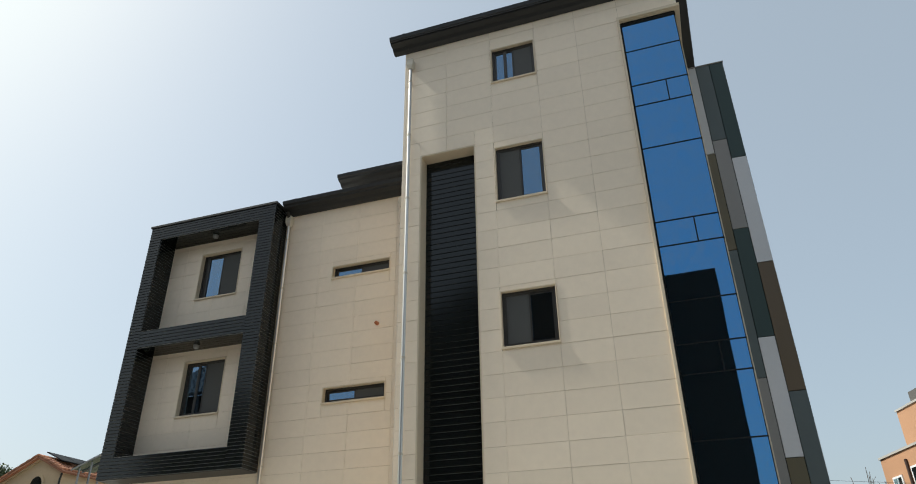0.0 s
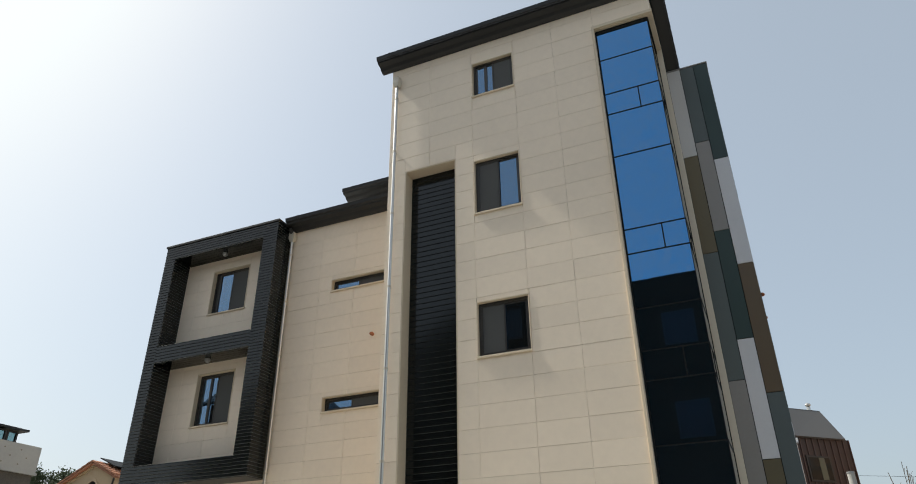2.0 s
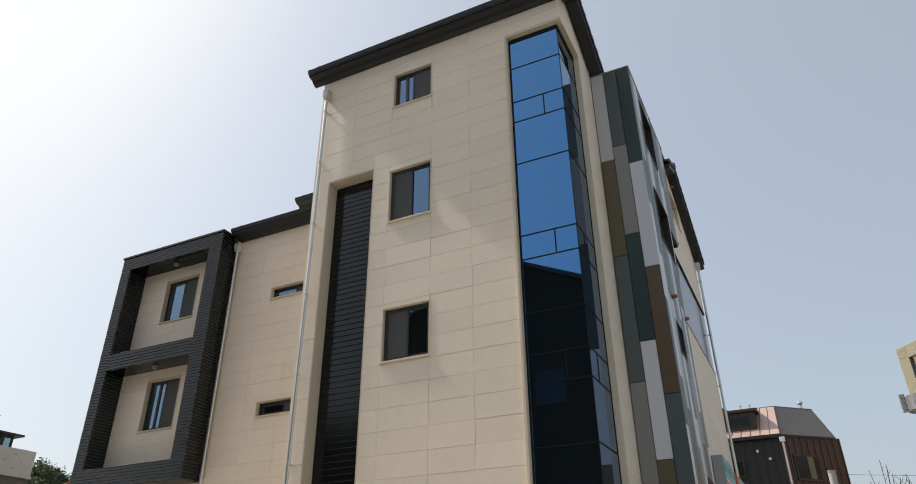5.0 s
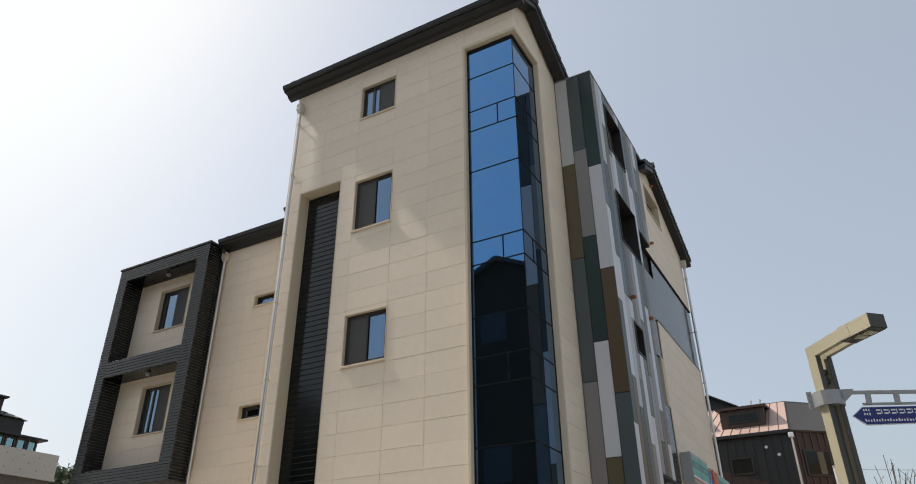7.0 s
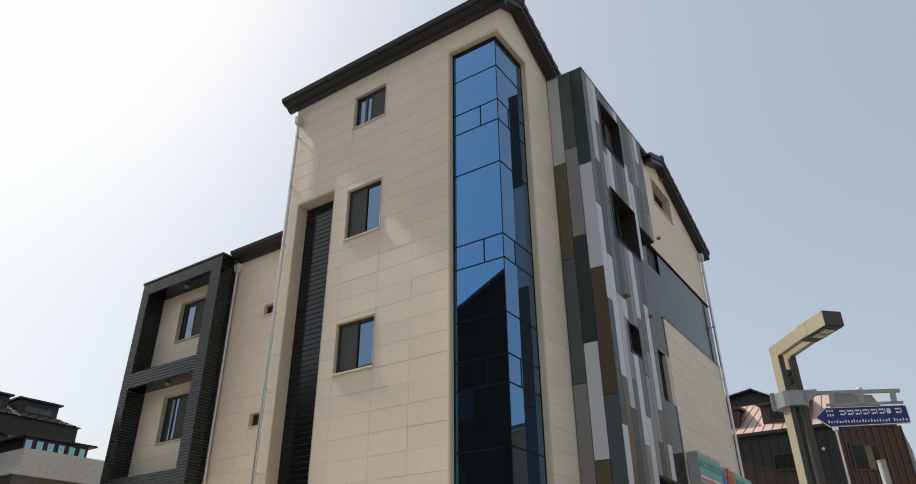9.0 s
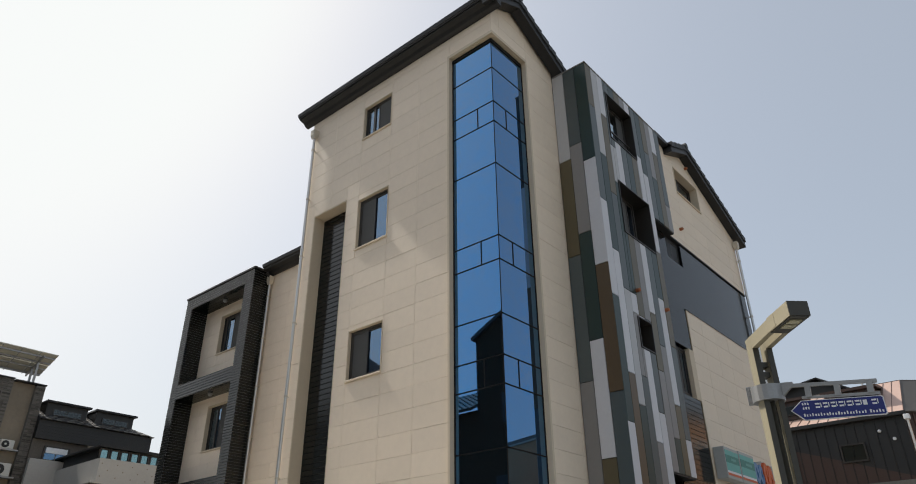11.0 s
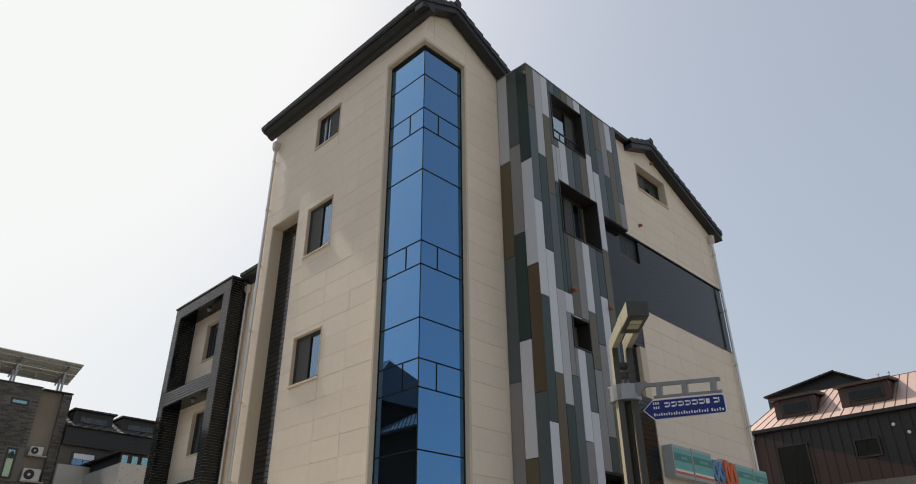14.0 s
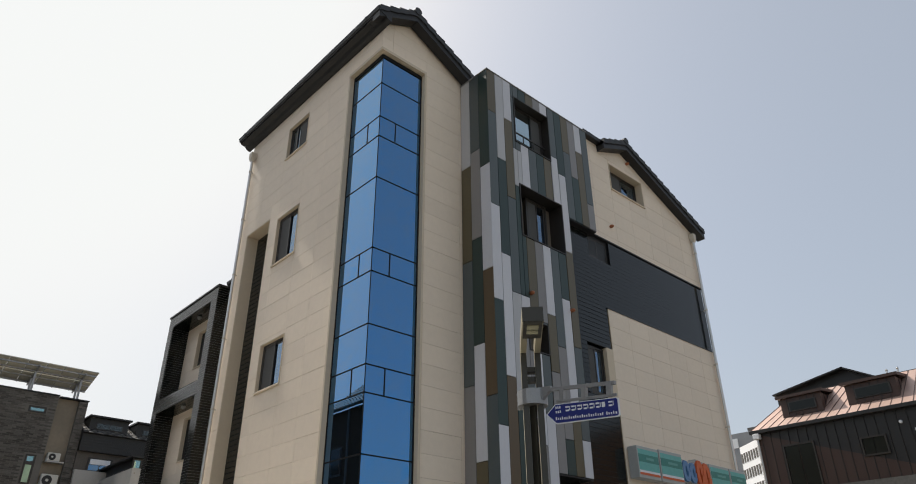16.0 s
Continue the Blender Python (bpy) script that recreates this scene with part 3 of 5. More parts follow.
# the charcoal box frame round two balconies
X0, X1, I0, I1, YF = -12.58, -8.87, -12.23, -9.30, 12.38
FF = Face("y", YF)
frame_box = part("balcony_frame", box(X0 + 0.03, X0 + 0.05, YF + 0.03, 12.94, 4.40, 10.72), ANTHRACITE_BACK, house, "charcoal box frame round two balconies")
bm = bmesh.new()
for z0, z1 in ((10.33, 10.70), (7.38, 7.79), (4.40, 4.84)):
    block(bm, X0 + 0.05, X1 - 0.03, YF + 0.03, 12.94, z0 + 0.02, z1 - 0.02)
for a, b in ((X0 + 0.05, I0 - 0.022), (I1 + 0.022, X1 - 0.03)):
    block(bm, a, b, YF + 0.03, 12.94, 4.42, 10.69)
part("core", bm, ANTHRACITE_BACK, frame_box)
siding("post_siding", FF, X0, I0, 4.40, 10.70, house, 0, 0.076, "charcoal siding on the balcony frame")
siding("post_siding", FF, I1, X1, 4.40, 10.70, house, 0, 0.076, "charcoal siding on the balcony frame")
siding("beam_siding", FF, I0, I1, 10.33, 10.70, house, 0, 0.076, "charcoal siding on the balcony frame")
siding("beam_siding", FF, I0, I1, 7.38, 7.79, house, 0, 0.076, "charcoal siding on the balcony frame")
siding("beam_siding", FF, I0, I1, 4.40, 4.84, house, 0, 0.076, "charcoal siding on the balcony frame")
siding("side_siding", Face("x", X1), YF + 0.005, 12.945, 4.40, 10.70, house, 0, 0.076, "charcoal siding on the balcony frame's side")
for z0, z1 in ((7.79, 10.33), (4.84, 7.38)):
    siding("inner_siding", Face("x", I0), YF + 0.025, 12.945, z0, z1, house, 0.0, 0.076, "charcoal siding inside the balcony frame")
    bm = bmesh.new()
    for k in range(5):
        block(bm, I0 + 0.02, I1 - 0.02, YF + 0.03 + 0.115 * k, YF + 0.03 + 0.115 * k + 0.105, z1 - 0.012, z1 + 0.02)
    part("soffit", bm, ANTHRACITE, frame_box, "boarded charcoal soffit")
    bm = bmesh.new()
    block(bm, I0 + 0.02, I1 - 0.02, YF - 0.004, 12.945, z0 + 0.002, z0 + 0.014, 0.002)
    part("ledge", bm, ANTHRACITE_BACK, frame_box)
bm = bmesh.new()
block(bm, X0 - 0.03, X1 + 0.03, YF - 0.03, 12.95, 10.70, 10.76, 0.006)
part("coping", bm, FASCIA, frame_box, "folded metal coping")
part("under_soffit", box(X0 + 0.012, X1 - 0.012, YF + 0.012, 12.945, 4.384, 4.398, 0.002), FASCIA, frame_box, "flat charcoal soffit under the box frame")
for z in (10.31, 7.36):
    bm = bmesh.new()
    sweep([(-10.76, 12.66, z), (-10.76, 12.66, z - 0.045)], 0.07, 16, bm)
    bmesh.ops.create_uvsphere(bm, u_segments=14, v_segments=8, radius=0.06, matrix=Matrix.Translation((-10.76, 12.66, z - 0.055)) @ Matrix.Diagonal((1, 1, 0.7, 1)))
    part("balcony_light", bm, GALV, frame_box, "round grey ceiling light, off")

# eaves and roofs
GUTTER = [(0.0, 0.0), (-0.05, 0.0), (-0.12, 0.03), (-0.17, 0.09), (-0.30, 0.12), (-0.31, 0.16), (-0.36, 0.18), (-0.38, 0.27), (-0.35, 0.29), (0.0, 0.29)]


def eaves(y, z, x0, x1, label, scale=1.0):
    ob = part("gutter", extrude_x([(y + a * scale, z + b * scale) for a, b in GUTTER], x0, x1), FASCIA, house, label)
    for x in (x0 + 0.35, x1 - 0.5):
        bm = extrude_x([(y + a * scale * 1.02 - 0.004, z + b * scale * 1.01 - 0.004) for a, b in GUTTER], x - 0.03, x + 0.03)
        part("gutter_strap", bm, FASCIA, ob)
    return ob


eaves(11.16, 13.24, -5.24, 1.352, "charcoal box gutter along the eaves")
eaves(12.96, 10.60, -8.84, TOWER_L - 0.01, "charcoal box gutter of the wing", 1.0)
eaves(14.95, 12.60, -8.52, -5.0, "charcoal box gutter of the rear roof", 1.0)
part("rear_block", box(-8.1, -5.0, 15.03, 21.5, 10.7, 12.85), FASCIA, house, "charcoal rear roof storey")


def gabled_roof(y_front, y_ridge, y_back, z_ridge, x0, x1, verge_low, label, pitch):
    """A tiled roof with unequal slopes; each verge tile stands proud at the gable's edge."""
    zf, zb = z_ridge - pitch * (y_ridge - y_front), z_ridge - pitch * (y_back - y_ridge)
    t = 0.10
    bm = extrude_x([(y_front, zf), (y_ridge, z_ridge), (y_back, zb), (y_back, zb - t), (y_ridge, z_ridge - t), (y_front, zf - t)], x0, x1 - 0.03)
    roof = part("roof", bm, TILE, house, label)
    for ya, za, yb, zb2 in ((y_front, zf, y_ridge, z_ridge), (y_ridge, z_ridge, y_back, zb)):
        bm = bmesh.new()
        ring = lambda x: [(x, ya, za - 0.02), (x, yb, zb2 - 0.02), (x, yb, zb2 - verge_low), (x, ya, za - verge_low)]
        part("verge_board", solid(loft(bm, ring(x1 - 0.25), ring(x1))), FASCIA, roof, "charcoal verge board")
        n = max(2, round(math.hypot(yb - ya, zb2 - za) / 0.30))
        for k in range(n):
            p, q = Vector((0, ya, za)).lerp(Vector((0, yb, zb2)), k / n), Vector((0, ya, za)).lerp(Vector((0, yb, zb2)), (k + 1) / n)
            if zb2 > za:
                p, q = q, p
            bm = bmesh.new()
            a = [(x1 - 0.22, p.y, p.z + 0.02), (x1 + 0.03, p.y, p.z + 0.02), (x1 + 0.03, p.y, p.z - 0.12), (x1 - 0.22, p.y, p.z - 0.12)]
            b = [(x1 - 0.22, q.y, q.z + 0.065), (x1 + 0.035, q.y, q.z + 0.065), (x1 + 0.035, q.y, q.z - 0.09), (x1 - 0.22, q.y, q.z - 0.09)]
            part("roof_tile", solid(loft(bm, a, b)), TILE, roof)
    bm = sweep([(x0, y_ridge, z_ridge + 0.03), (x1 + 0.05, y_ridge, z_ridge + 0.03)], 0.10, 14)
    part("ridge_cap", bm, TILE, roof, "rounded ridge cap")
    return roof


gabled_roof(10.82, RIDGE_A, 15.2, 14.03, -5.24, 1.34, 0.26, "charcoal tiled roof over the front tower", PITCH)
gabled_roof(17.85, RIDGE_C, 22.64, 13.40, -9.0, 2.02, 0.26, "charcoal tiled roof over the rear part", PITCH_C)
part("parapet_trim", box(1.70, 1.93, 17.12, 18.2, 12.90, 13.03, 0.008), FASCIA, house, "charcoal parapet trim")
part("parapet", box(1.5, 1.776, 17.02, 18.15, 12.3, 12.90), STONE, house, "cream stone parapet")
part("flat_roof", box(-5.0, 0.7, 13.3, 18.6, 12.55, 12.7), FASCIA, house, "flat roof between the gables")

# rear part of the side wall, with its charcoal band
RW, BW, LW = (18.33, 19.83, 11.70, 12.50), (17.0, 17.82, 9.27, 9.84), (16.60, 17.22, 5.82, 6.93)
gable_c = [(13.24 - PITCH_C * RIDGE_C, PITCH_C), (13.24 + PITCH_C * RIDGE_C, -PITCH_C)]
stone_wall("wall", FC, 17.0, FAR_Y, 9.93, 13.5, 0.81, 0.425, 17.49, -0.11, [tuple((RW[0] - 0.022, RW[1] + 0.022, RW[2] - 0.04, RW[3] + 0.022))], gable_c, house, "cream stone slab gable wall")
stone_wall("wall", FC, 17.50, FAR_Y, 0.16, 7.98, 0.81, 0.425, 17.49, -0.11, [], [], house, "cream stone slab wall")
window(FC, *RW, house, fly="left", depth=0.2, curtain=False)
part("band_capping", FC.box(16.15, FAR_Y + 0.01, 9.90, 9.93, -0.2, 0.012), FASCIA, house, "thin metal capping")
part("band_capping", FC.box(17.48, FAR_Y + 0.01, 7.975, 8.0, -0.2, 0.012), FASCIA, house, "thin metal capping")
part("band_core", FC.box(15.9, FAR_Y - 0.02, 8.0, 9.9, -0.3, -0.09), ANTHRACITE_BACK, house)
siding("band_siding", FC, 17.86, FAR_Y, 8.0, 9.90, house, -0.02, 0.106, "charcoal siding band", lip=0.0025, joint=ANTHRACITE_BACK)
siding("band_siding", FC, 15.9, 17.0, 8.0, 9.90, house, -0.02, 0.106, "charcoal siding band", lip=0.0025, joint=ANTHRACITE_BACK)
siding("band_siding", FC, 17.0, 17.86, 8.0, BW[2] - 0.03, house, -0.02, 0.106, "charcoal siding band", lip=0.0025, joint=ANTHRACITE_BACK)
siding("low_siding", FC, 15.9, 17.48, 6.96, 8.0, house, -0.02, 0.106, "charcoal siding", lip=0.004, joint=ANTHRACITE_BACK)
siding("low_siding", FC, 15.9, 16.58, 5.80, 6.96, house, -0.02, 0.106, "charcoal siding", lip=0.004, joint=ANTHRACITE_BACK)
siding("low_siding", FC, 15.9, 17.48, 0.2, 5.78, house, -0.02, 0.106, "charcoal siding", lip=0.004, joint=ANTHRACITE_BACK)
part("low_core", FC.box(15.9, 17.46, 0.2, 8.0, -0.5, -0.3), ANTHRACITE_BACK, house)
part("jamb", FC.box(17.25, 17.5, 5.78, 6.96, -0.24, 0.0, 0.004), STONE_TRIM, house, "cream stone jamb")
window(FC, BW[0], BW[1], BW[2], BW[3], house, fly="left", depth=0.08, sill=False, reveal=False, curtain=False)
window(FC, LW[0], LW[1] + 0.03, LW[2], LW[3], house, fly="left", depth=0.1, sill=False, reveal=False)
vent_hood(house, FC, 18.04, 10.41)
vent_hood(house, FC, 19.22, 12.90)

# the projecting box of coloured metal panels
XP, YP0, YP1, YPL, ZT, ZB = 1.96, 13.48, 17.15, 16.10, 12.88, 3.0
FP, FS = Face("y", YP0), Face("x", XP)
OPEN1, OPEN2, OPEN3 = (14.35, 15.60, 11.22, 12.54), (14.40, 15.85, 8.77, 10.09), (14.43, 15.03, 6.2, 6.86)
rects = [(YP0 + 0.03, YP1, 9.86, ZT), (YP0 + 0.03, 15.05, ZB, 9.86), (15.05, YPL, 3.93, 9.86)]
for hole in (OPEN1, OPEN2, OPEN3):
    rects = cut(rects, hole)
panel_box = part("panel_box", box(1.06, XP - 0.02, YP0 + 0.022, YP0 + 0.1, ZB, ZT), BLACK, house, "projecting bay of vertical metal panels in greys, green and olive")
for a, b, c, d in rects:
    part("backing_board", FS.box(a, b, c, d, -0.10, -0.022), BLACK, panel_box)
TONES = {"w": METAL_W, "g": METAL_G, "d": METAL_D, "o": METAL_O, "s": METAL_S, "p": METAL_P, "b": METAL_B}


def strip(face, u0, u1, top, pieces, holes):
    """One vertical strip of metal panels: tone and lower end of each, from the top down."""
    z = top
    for word in pieces.split():
        low = float(word[1:])
        cells = [(u0, u1, low, z)]
        for hole in holes:
            cells = cut(cells, hole)
        for a, b, c, d in cells:
            if b - a > 0.03 and d - c > 0.03:
                piece("metal_panel", face, [(a + 0.006, c + 0.006), (b - 0.006, c + 0.006), (b - 0.006, d - 0.006), (a + 0.006, d - 0.006)], 0.0, 0.021, 0.003, TONES[word[0]], panel_box)
        z = low


strip(FP, 1.06, 1.36, ZT, "p10.44 o8.08 s5.44 g3.0", [])
strip(FP, 1.36, 1.66, ZT, "s10.76 g8.54 d6.21 w4.01 o3.0", [])
strip(FP, 1.66, 1.96, ZT, "d10.24 w7.73 b5.15 s3.0", [])
HOLES = (OPEN1, OPEN2, OPEN3)
SIDE = ("o11.69 s9.22 w7.05 d4.6 w3.0", "p10.49 d8.13 w5.55 b3.0", "w11.72 o9.6 s7.34 p5.0 d3.0", "s12.5 s11.0 p10.0 d7.34 w6.9 g5.6 s3.0",
        "d12.5 w10.0 o6.9 w4.4 g3.0", "o12.5 s10.0 g6.9 s5.0 w3.0", "g12.5 d10.0 w7.14 o5.9 g3.93", "w12.5 o10.0 s6.49 g4.6 d3.93",
        "s11.41 w10.0 d7.64 w5.3 o3.93", "d11.0 w8.89 o6.6 s4.65 w3.93", "o11.78 s9.86", "g11.14 d9.86", "w12.03 o9.86", "s10.58 g9.86")
SW = (YP1 - YP0) / 14
for k, words in enumerate(SIDE):
    strip(FS, YP0 + k * SW, YP0 + (k + 1) * SW, ZT, words, HOLES)
bm = bmesh.new()
block(bm, 1.05, XP + 0.012, YP0 - 0.012, YP1 + 0.01, ZT, ZT + 0.03, 0.004)
part("coping", bm, METAL_G, panel_box, "thin metal coping")
bm = bmesh.new()
block(bm, 1.70, XP - 0.022, YPL + 0.02, YP1, 9.84, 9.875)
block(bm, 1.2, XP - 0.02, YP0 + 0.02, 15.05, ZB - 0.03, ZB)
block(bm, 1.2, XP - 0.02, 15.05, YPL, 3.90, 3.93)
block(bm, 1.70, XP - 0.022, YP1 - 0.02, YP1 + 0.006, 9.875, ZT)
block(bm, 1.60, XP - 0.022, YPL - 0.02, YPL + 0.005, 3.93, 9.84)
block(bm, 1.05, 1.9, YP0 + 0.1, YP1 - 0.03, ZT - 0.06, ZT - 0.01)
part("soffit", bm, FASCIA, panel_box, "dark soffit of the projecting bay")
# deep dark niches with windows in the bay
for (a, b, c, d), deep in ((OPEN1, 0.75), (OPEN2, 0.62), (OPEN3, 0.5)):
    bm = bmesh.new()
    for p, q, r, s in ((a, a + 0.025, c, d), (b - 0.025, b, c, d), (a + 0.025, b - 0.025, d - 0.025, d), (a + 0.025, b - 0.025, c, c + 0.025)):
        FS.box(p, q, r, s, -deep, 0.018, 0.003, bm)
    part("niche_lining", bm, BRONZE, panel_box, "dark bronze metal lining of a deep window niche")
window(Face("x", XP - 0.08), 14.38, 15.57, 11.25, 12.51, house, fly="right", depth=0.12, sill=False, reveal=False, curtain=False, split=0.68, glass=BRIGHT_PANE)
bm = bmesh.new()
FS.box(14.36, 15.59, 11.62, 11.65, -0.15, -0.12, 0.0, bm)
for k in range(4):
    FS.box(14.42 + 0.36 * k, 14.44 + 0.36 * k, 11.23, 11.62, -0.145, -0.125, 0.0, bm)
part("guard_rail", bm, FRAME, panel_box, "dark metal window guard rail")
window(Face("x", XP - 0.16), 14.9, 15.6, 8.80, 10.06, house, fly="left", depth=0.12, sill=False, reveal=False)
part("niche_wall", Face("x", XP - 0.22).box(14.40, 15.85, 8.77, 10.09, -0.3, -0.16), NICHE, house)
# charcoal back sheet: the dark behind the top window, put into its colour
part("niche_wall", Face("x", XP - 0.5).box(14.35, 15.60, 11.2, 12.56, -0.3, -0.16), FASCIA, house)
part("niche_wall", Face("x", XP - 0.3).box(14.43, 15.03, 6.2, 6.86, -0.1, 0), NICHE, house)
vent_hood(house, FS, 14.56, 7.45)
vent_hood(house, FS, 15.86, 7.42)

# rainwater pipes
downpipe(house, -4.81, 11.08, 12.72, 0.2, "y", (12.3, 10.8, 9.2, 7.5, 5.8, 4.1), 0.08)
downpipe(house, -5.69, 12.84, 10.25, 0.2, "y", (9.2, 7.2, 5.2), 0.12)
downpipe(house, -8.76, 12.87, 10.35, 0.2, "y", (9.9, 8.6, 7.2, 5.8, 4.5), 0.09)
downpipe(house, 1.865, 22.17, 11.45, 0.2, "x", (11.0, 9.2, 7.6, 5.9, 4.6), 0.085)
part("pipe_elbow", sweep([(-8.76, 12.87, 10.5), (-8.76, 12.72, 10.62)], 0.05), FASCIA, house)

# hidden sides and floors that close the building
bm = bmesh.new()
block(bm, -12.5, -12.25, 13.24, 22.0, 0.16, 10.7)
block(bm, -12.5, 1.5, 22.0, 22.25, 0.16, 11.6)
block(bm, TOWER_L, TOWER_L + 0.2, 11.45, 15.0, 0.16, 13.1)
block(bm, 0.8, 0.95, 13.55, 22.0, 0.16, 12.4)
part("outer_wall", bm, STONE_TRIM, house, "plain cream rear walls")
for z in (3.4, 7.2, 10.4):
    part("floor_slab", box(-12.2, TOWER_L, 13.3, 22.0, z, z + 0.2), CONCRETE, house)
    part("floor_slab", box(TOWER_L + 0.25, 0.7, 12.35, 22.0, z, z + 0.2), CONCRETE, house)
part("wing_roof", box(-12.55, TOWER_L, 12.98, 22.2, 10.75, 10.9), CONCRETE, house)


# ---- shop sign on the side wall ----
shop = thing("shop_sign", (1.8, 19.9, 4.1), "teal and white shop sign with raised logo shapes", "sign")
for y0, y1, z0, z1 in ((17.56, 18.36, 4.12, 4.78), (18.40, 19.30, 4.12, 4.80), (20.50, 21.40, 4.12, 4.74), (21.44, 22.22, 4.12, 4.74)):
    case = part("sign_box", box(1.80, 2.04, y0, y1, z0, z1, 0.008), SIGN_GREY, shop, "pale grey light box")
    h = z1 - z0
    for a, b, m in ((0.745, 0.90, TEAL), (0.50, 0.745, TEAL_D), (0.24, 0.50, TEAL), (0.17, 0.24, SIGN_WHITE), (0.10, 0.17, ORANGE)):
        part("stripe", box(2.04, 2.046, y0 + 0.03, y1 - 0.03, z0 + a * h, z0 + b * h), m, case)
    part("lettering", box(2.046, 2.05, y0 + 0.3, y1 - 0.22, z0 + 0.58 * h, z0 + 0.66 * h), TEAL_P, case)


def ribbon(points, r, x0, x1):
    """A raised rounded stroke in the plane of the wall."""
    bm = bmesh.new()
    for (a, b), (c, d) in zip(points, points[1:]):
        way = Vector((c - a, d - b)).normalized() * r
        s = Vector((-way.y, way.x))
        ring = [(a - way.x * 0.6 + s.x, b - way.y * 0.6 + s.y), (a - way.x * 0.6 - s.x, b - way.y * 0.6 - s.y), (c + way.x * 0.6 - s.x, d + way.y * 0.6 - s.y), (c + way.x * 0.6 + s.x, d + way.y * 0.6 + s.y)]
        solid(loft(bm, [(x0, y, z) for y, z in ring], [(x1, y, z) for y, z in ring]))
        x1 += 0.0015
    return bm


def arc(cy, cz, ry, rz, a0, a1, n=9):
    return [(cy + ry * math.cos(radians(a0 + (a1 - a0) * k / n)), cz + rz * math.sin(radians(a0 + (a1 - a0) * k / n))) for k in range(n + 1)]


for cy, cz, ry, rz, r, m, deep, words in ((19.51, 4.47, 0.10, 0.18, 0.05, LOGO_BLUE, 2.0, "blue"), (19.80, 4.46, 0.09, 0.17, 0.05, LOGO_BLUE, 2.0, "blue"), (20.06, 4.44, 0.10, 0.26, 0.06, ORANGE, 2.03, "orange"), (20.34, 4.41, 0.10, 0.26, 0.06, ORANGE, 2.03, "orange")):
    shape = part("logo_shape", ribbon(arc(cy, cz, ry, rz, 0, 350, 14), r, 1.8, deep), m, shop, "raised " + words + " logo shape")
    part("backing", ribbon(arc(cy, cz, ry, rz, 0, 350, 14), r + 0.03, 1.79, deep - 0.06), SIGN_GREY, shape, "pale backing rim")

# ---- street lamp ----
lamp = thing("street_lamp", (5.18, 10.77, 0.16), "cream painted angular street lamp with dark inner faces, unlit", "street lamp")
turn = Vector((0.70, -0.714, 0)).normalized()
side = Vector((turn.y, -turn.x, 0))
foot = Vector((5.18, 10.77, 0.16))


def bar(a, b, w, h, material, name, label=""):
    return part(name, beam(a, b, w, h), material, lamp, label)


for k in (-1, 1):
    q = foot + side * 0.085 * k
    bm = bmesh.new()
    m = [q + side * 0.035 * i + turn * 0.10 * j for i, j in ((-1, -0.4), (1, -0.4), (1, 1), (-1, 1))]
    loft(bm, [(p.x, p.y, 0.16) for p in m], [(p.x, p.y, 4.53) for p in m])
    post = part("post", solid(bm), CREAM, lamp, "cream flat upright")
    m = [q + side * 0.034 * i + turn * j for i, j in ((-1, 0.10), (1, 0.10), (1, 0.108), (-1, 0.108))]
    bm = bmesh.new()
    loft(bm, [(p.x, p.y, 0.16) for p in m], [(p.x, p.y, 4.42) for p in m])
    part("facing", solid(bm), LAMP_DARK, post, "dark inner facing")
    a, b = Vector((q.x, q.y, 4.475)) - turn * 0.039, Vector((q.x, q.y, 4.53)) + turn * 0.72
    bar(a, b, 0.07, 0.15, CREAM, "arm", "cream flat arm")
for z in (0.8, 1.8, 2.8, 4.1, 4.22):
    m = Vector((foot.x, foot.y, z))
    bar(m - side * 0.05, m + side * 0.05, 0.12, 0.06, LAMP_DARK, "spacer")
part("inner_web", beam(Vector((foot.x, foot.y, 0.2)) + turn * 0.03, Vector((foot.x, foot.y, 3.95)) + turn * 0.03, 0.09, 0.03), LAMP_DARK, lamp)
h0, h1 = Vector((foot.x, foot.y, 4.525)) + turn * 0.56, Vector((foot.x, foot.y, 4.535)) + turn * 1.04
head = bar(h0, h1, 0.235, 0.17, CREAM, "lamp_head", "cream lamp head")
part("end_plate", beam(h1, h1 + turn * 0.012, 0.235, 0.17), LAMP_DARK, head)
part("under_plate", beam(h0 - Vector((0, 0, 0.09)), h1 - Vector((0, 0, 0.09)), 0.21, 0.012), LAMP_DARK, head)
for k in (0, 1):
    a = h0.lerp(h1, 0.32 + 0.28 * k) - Vector((0, 0, 0.099))
    part("lens", beam(a, a + turn * 0.11, 0.13, 0.012), LENS, head, "pale lamp lens, unlit")
part("base_plate", box(4.96, 5.40, 10.55, 10.99, 0.16, 0.2, 0.005), GALV, lamp)

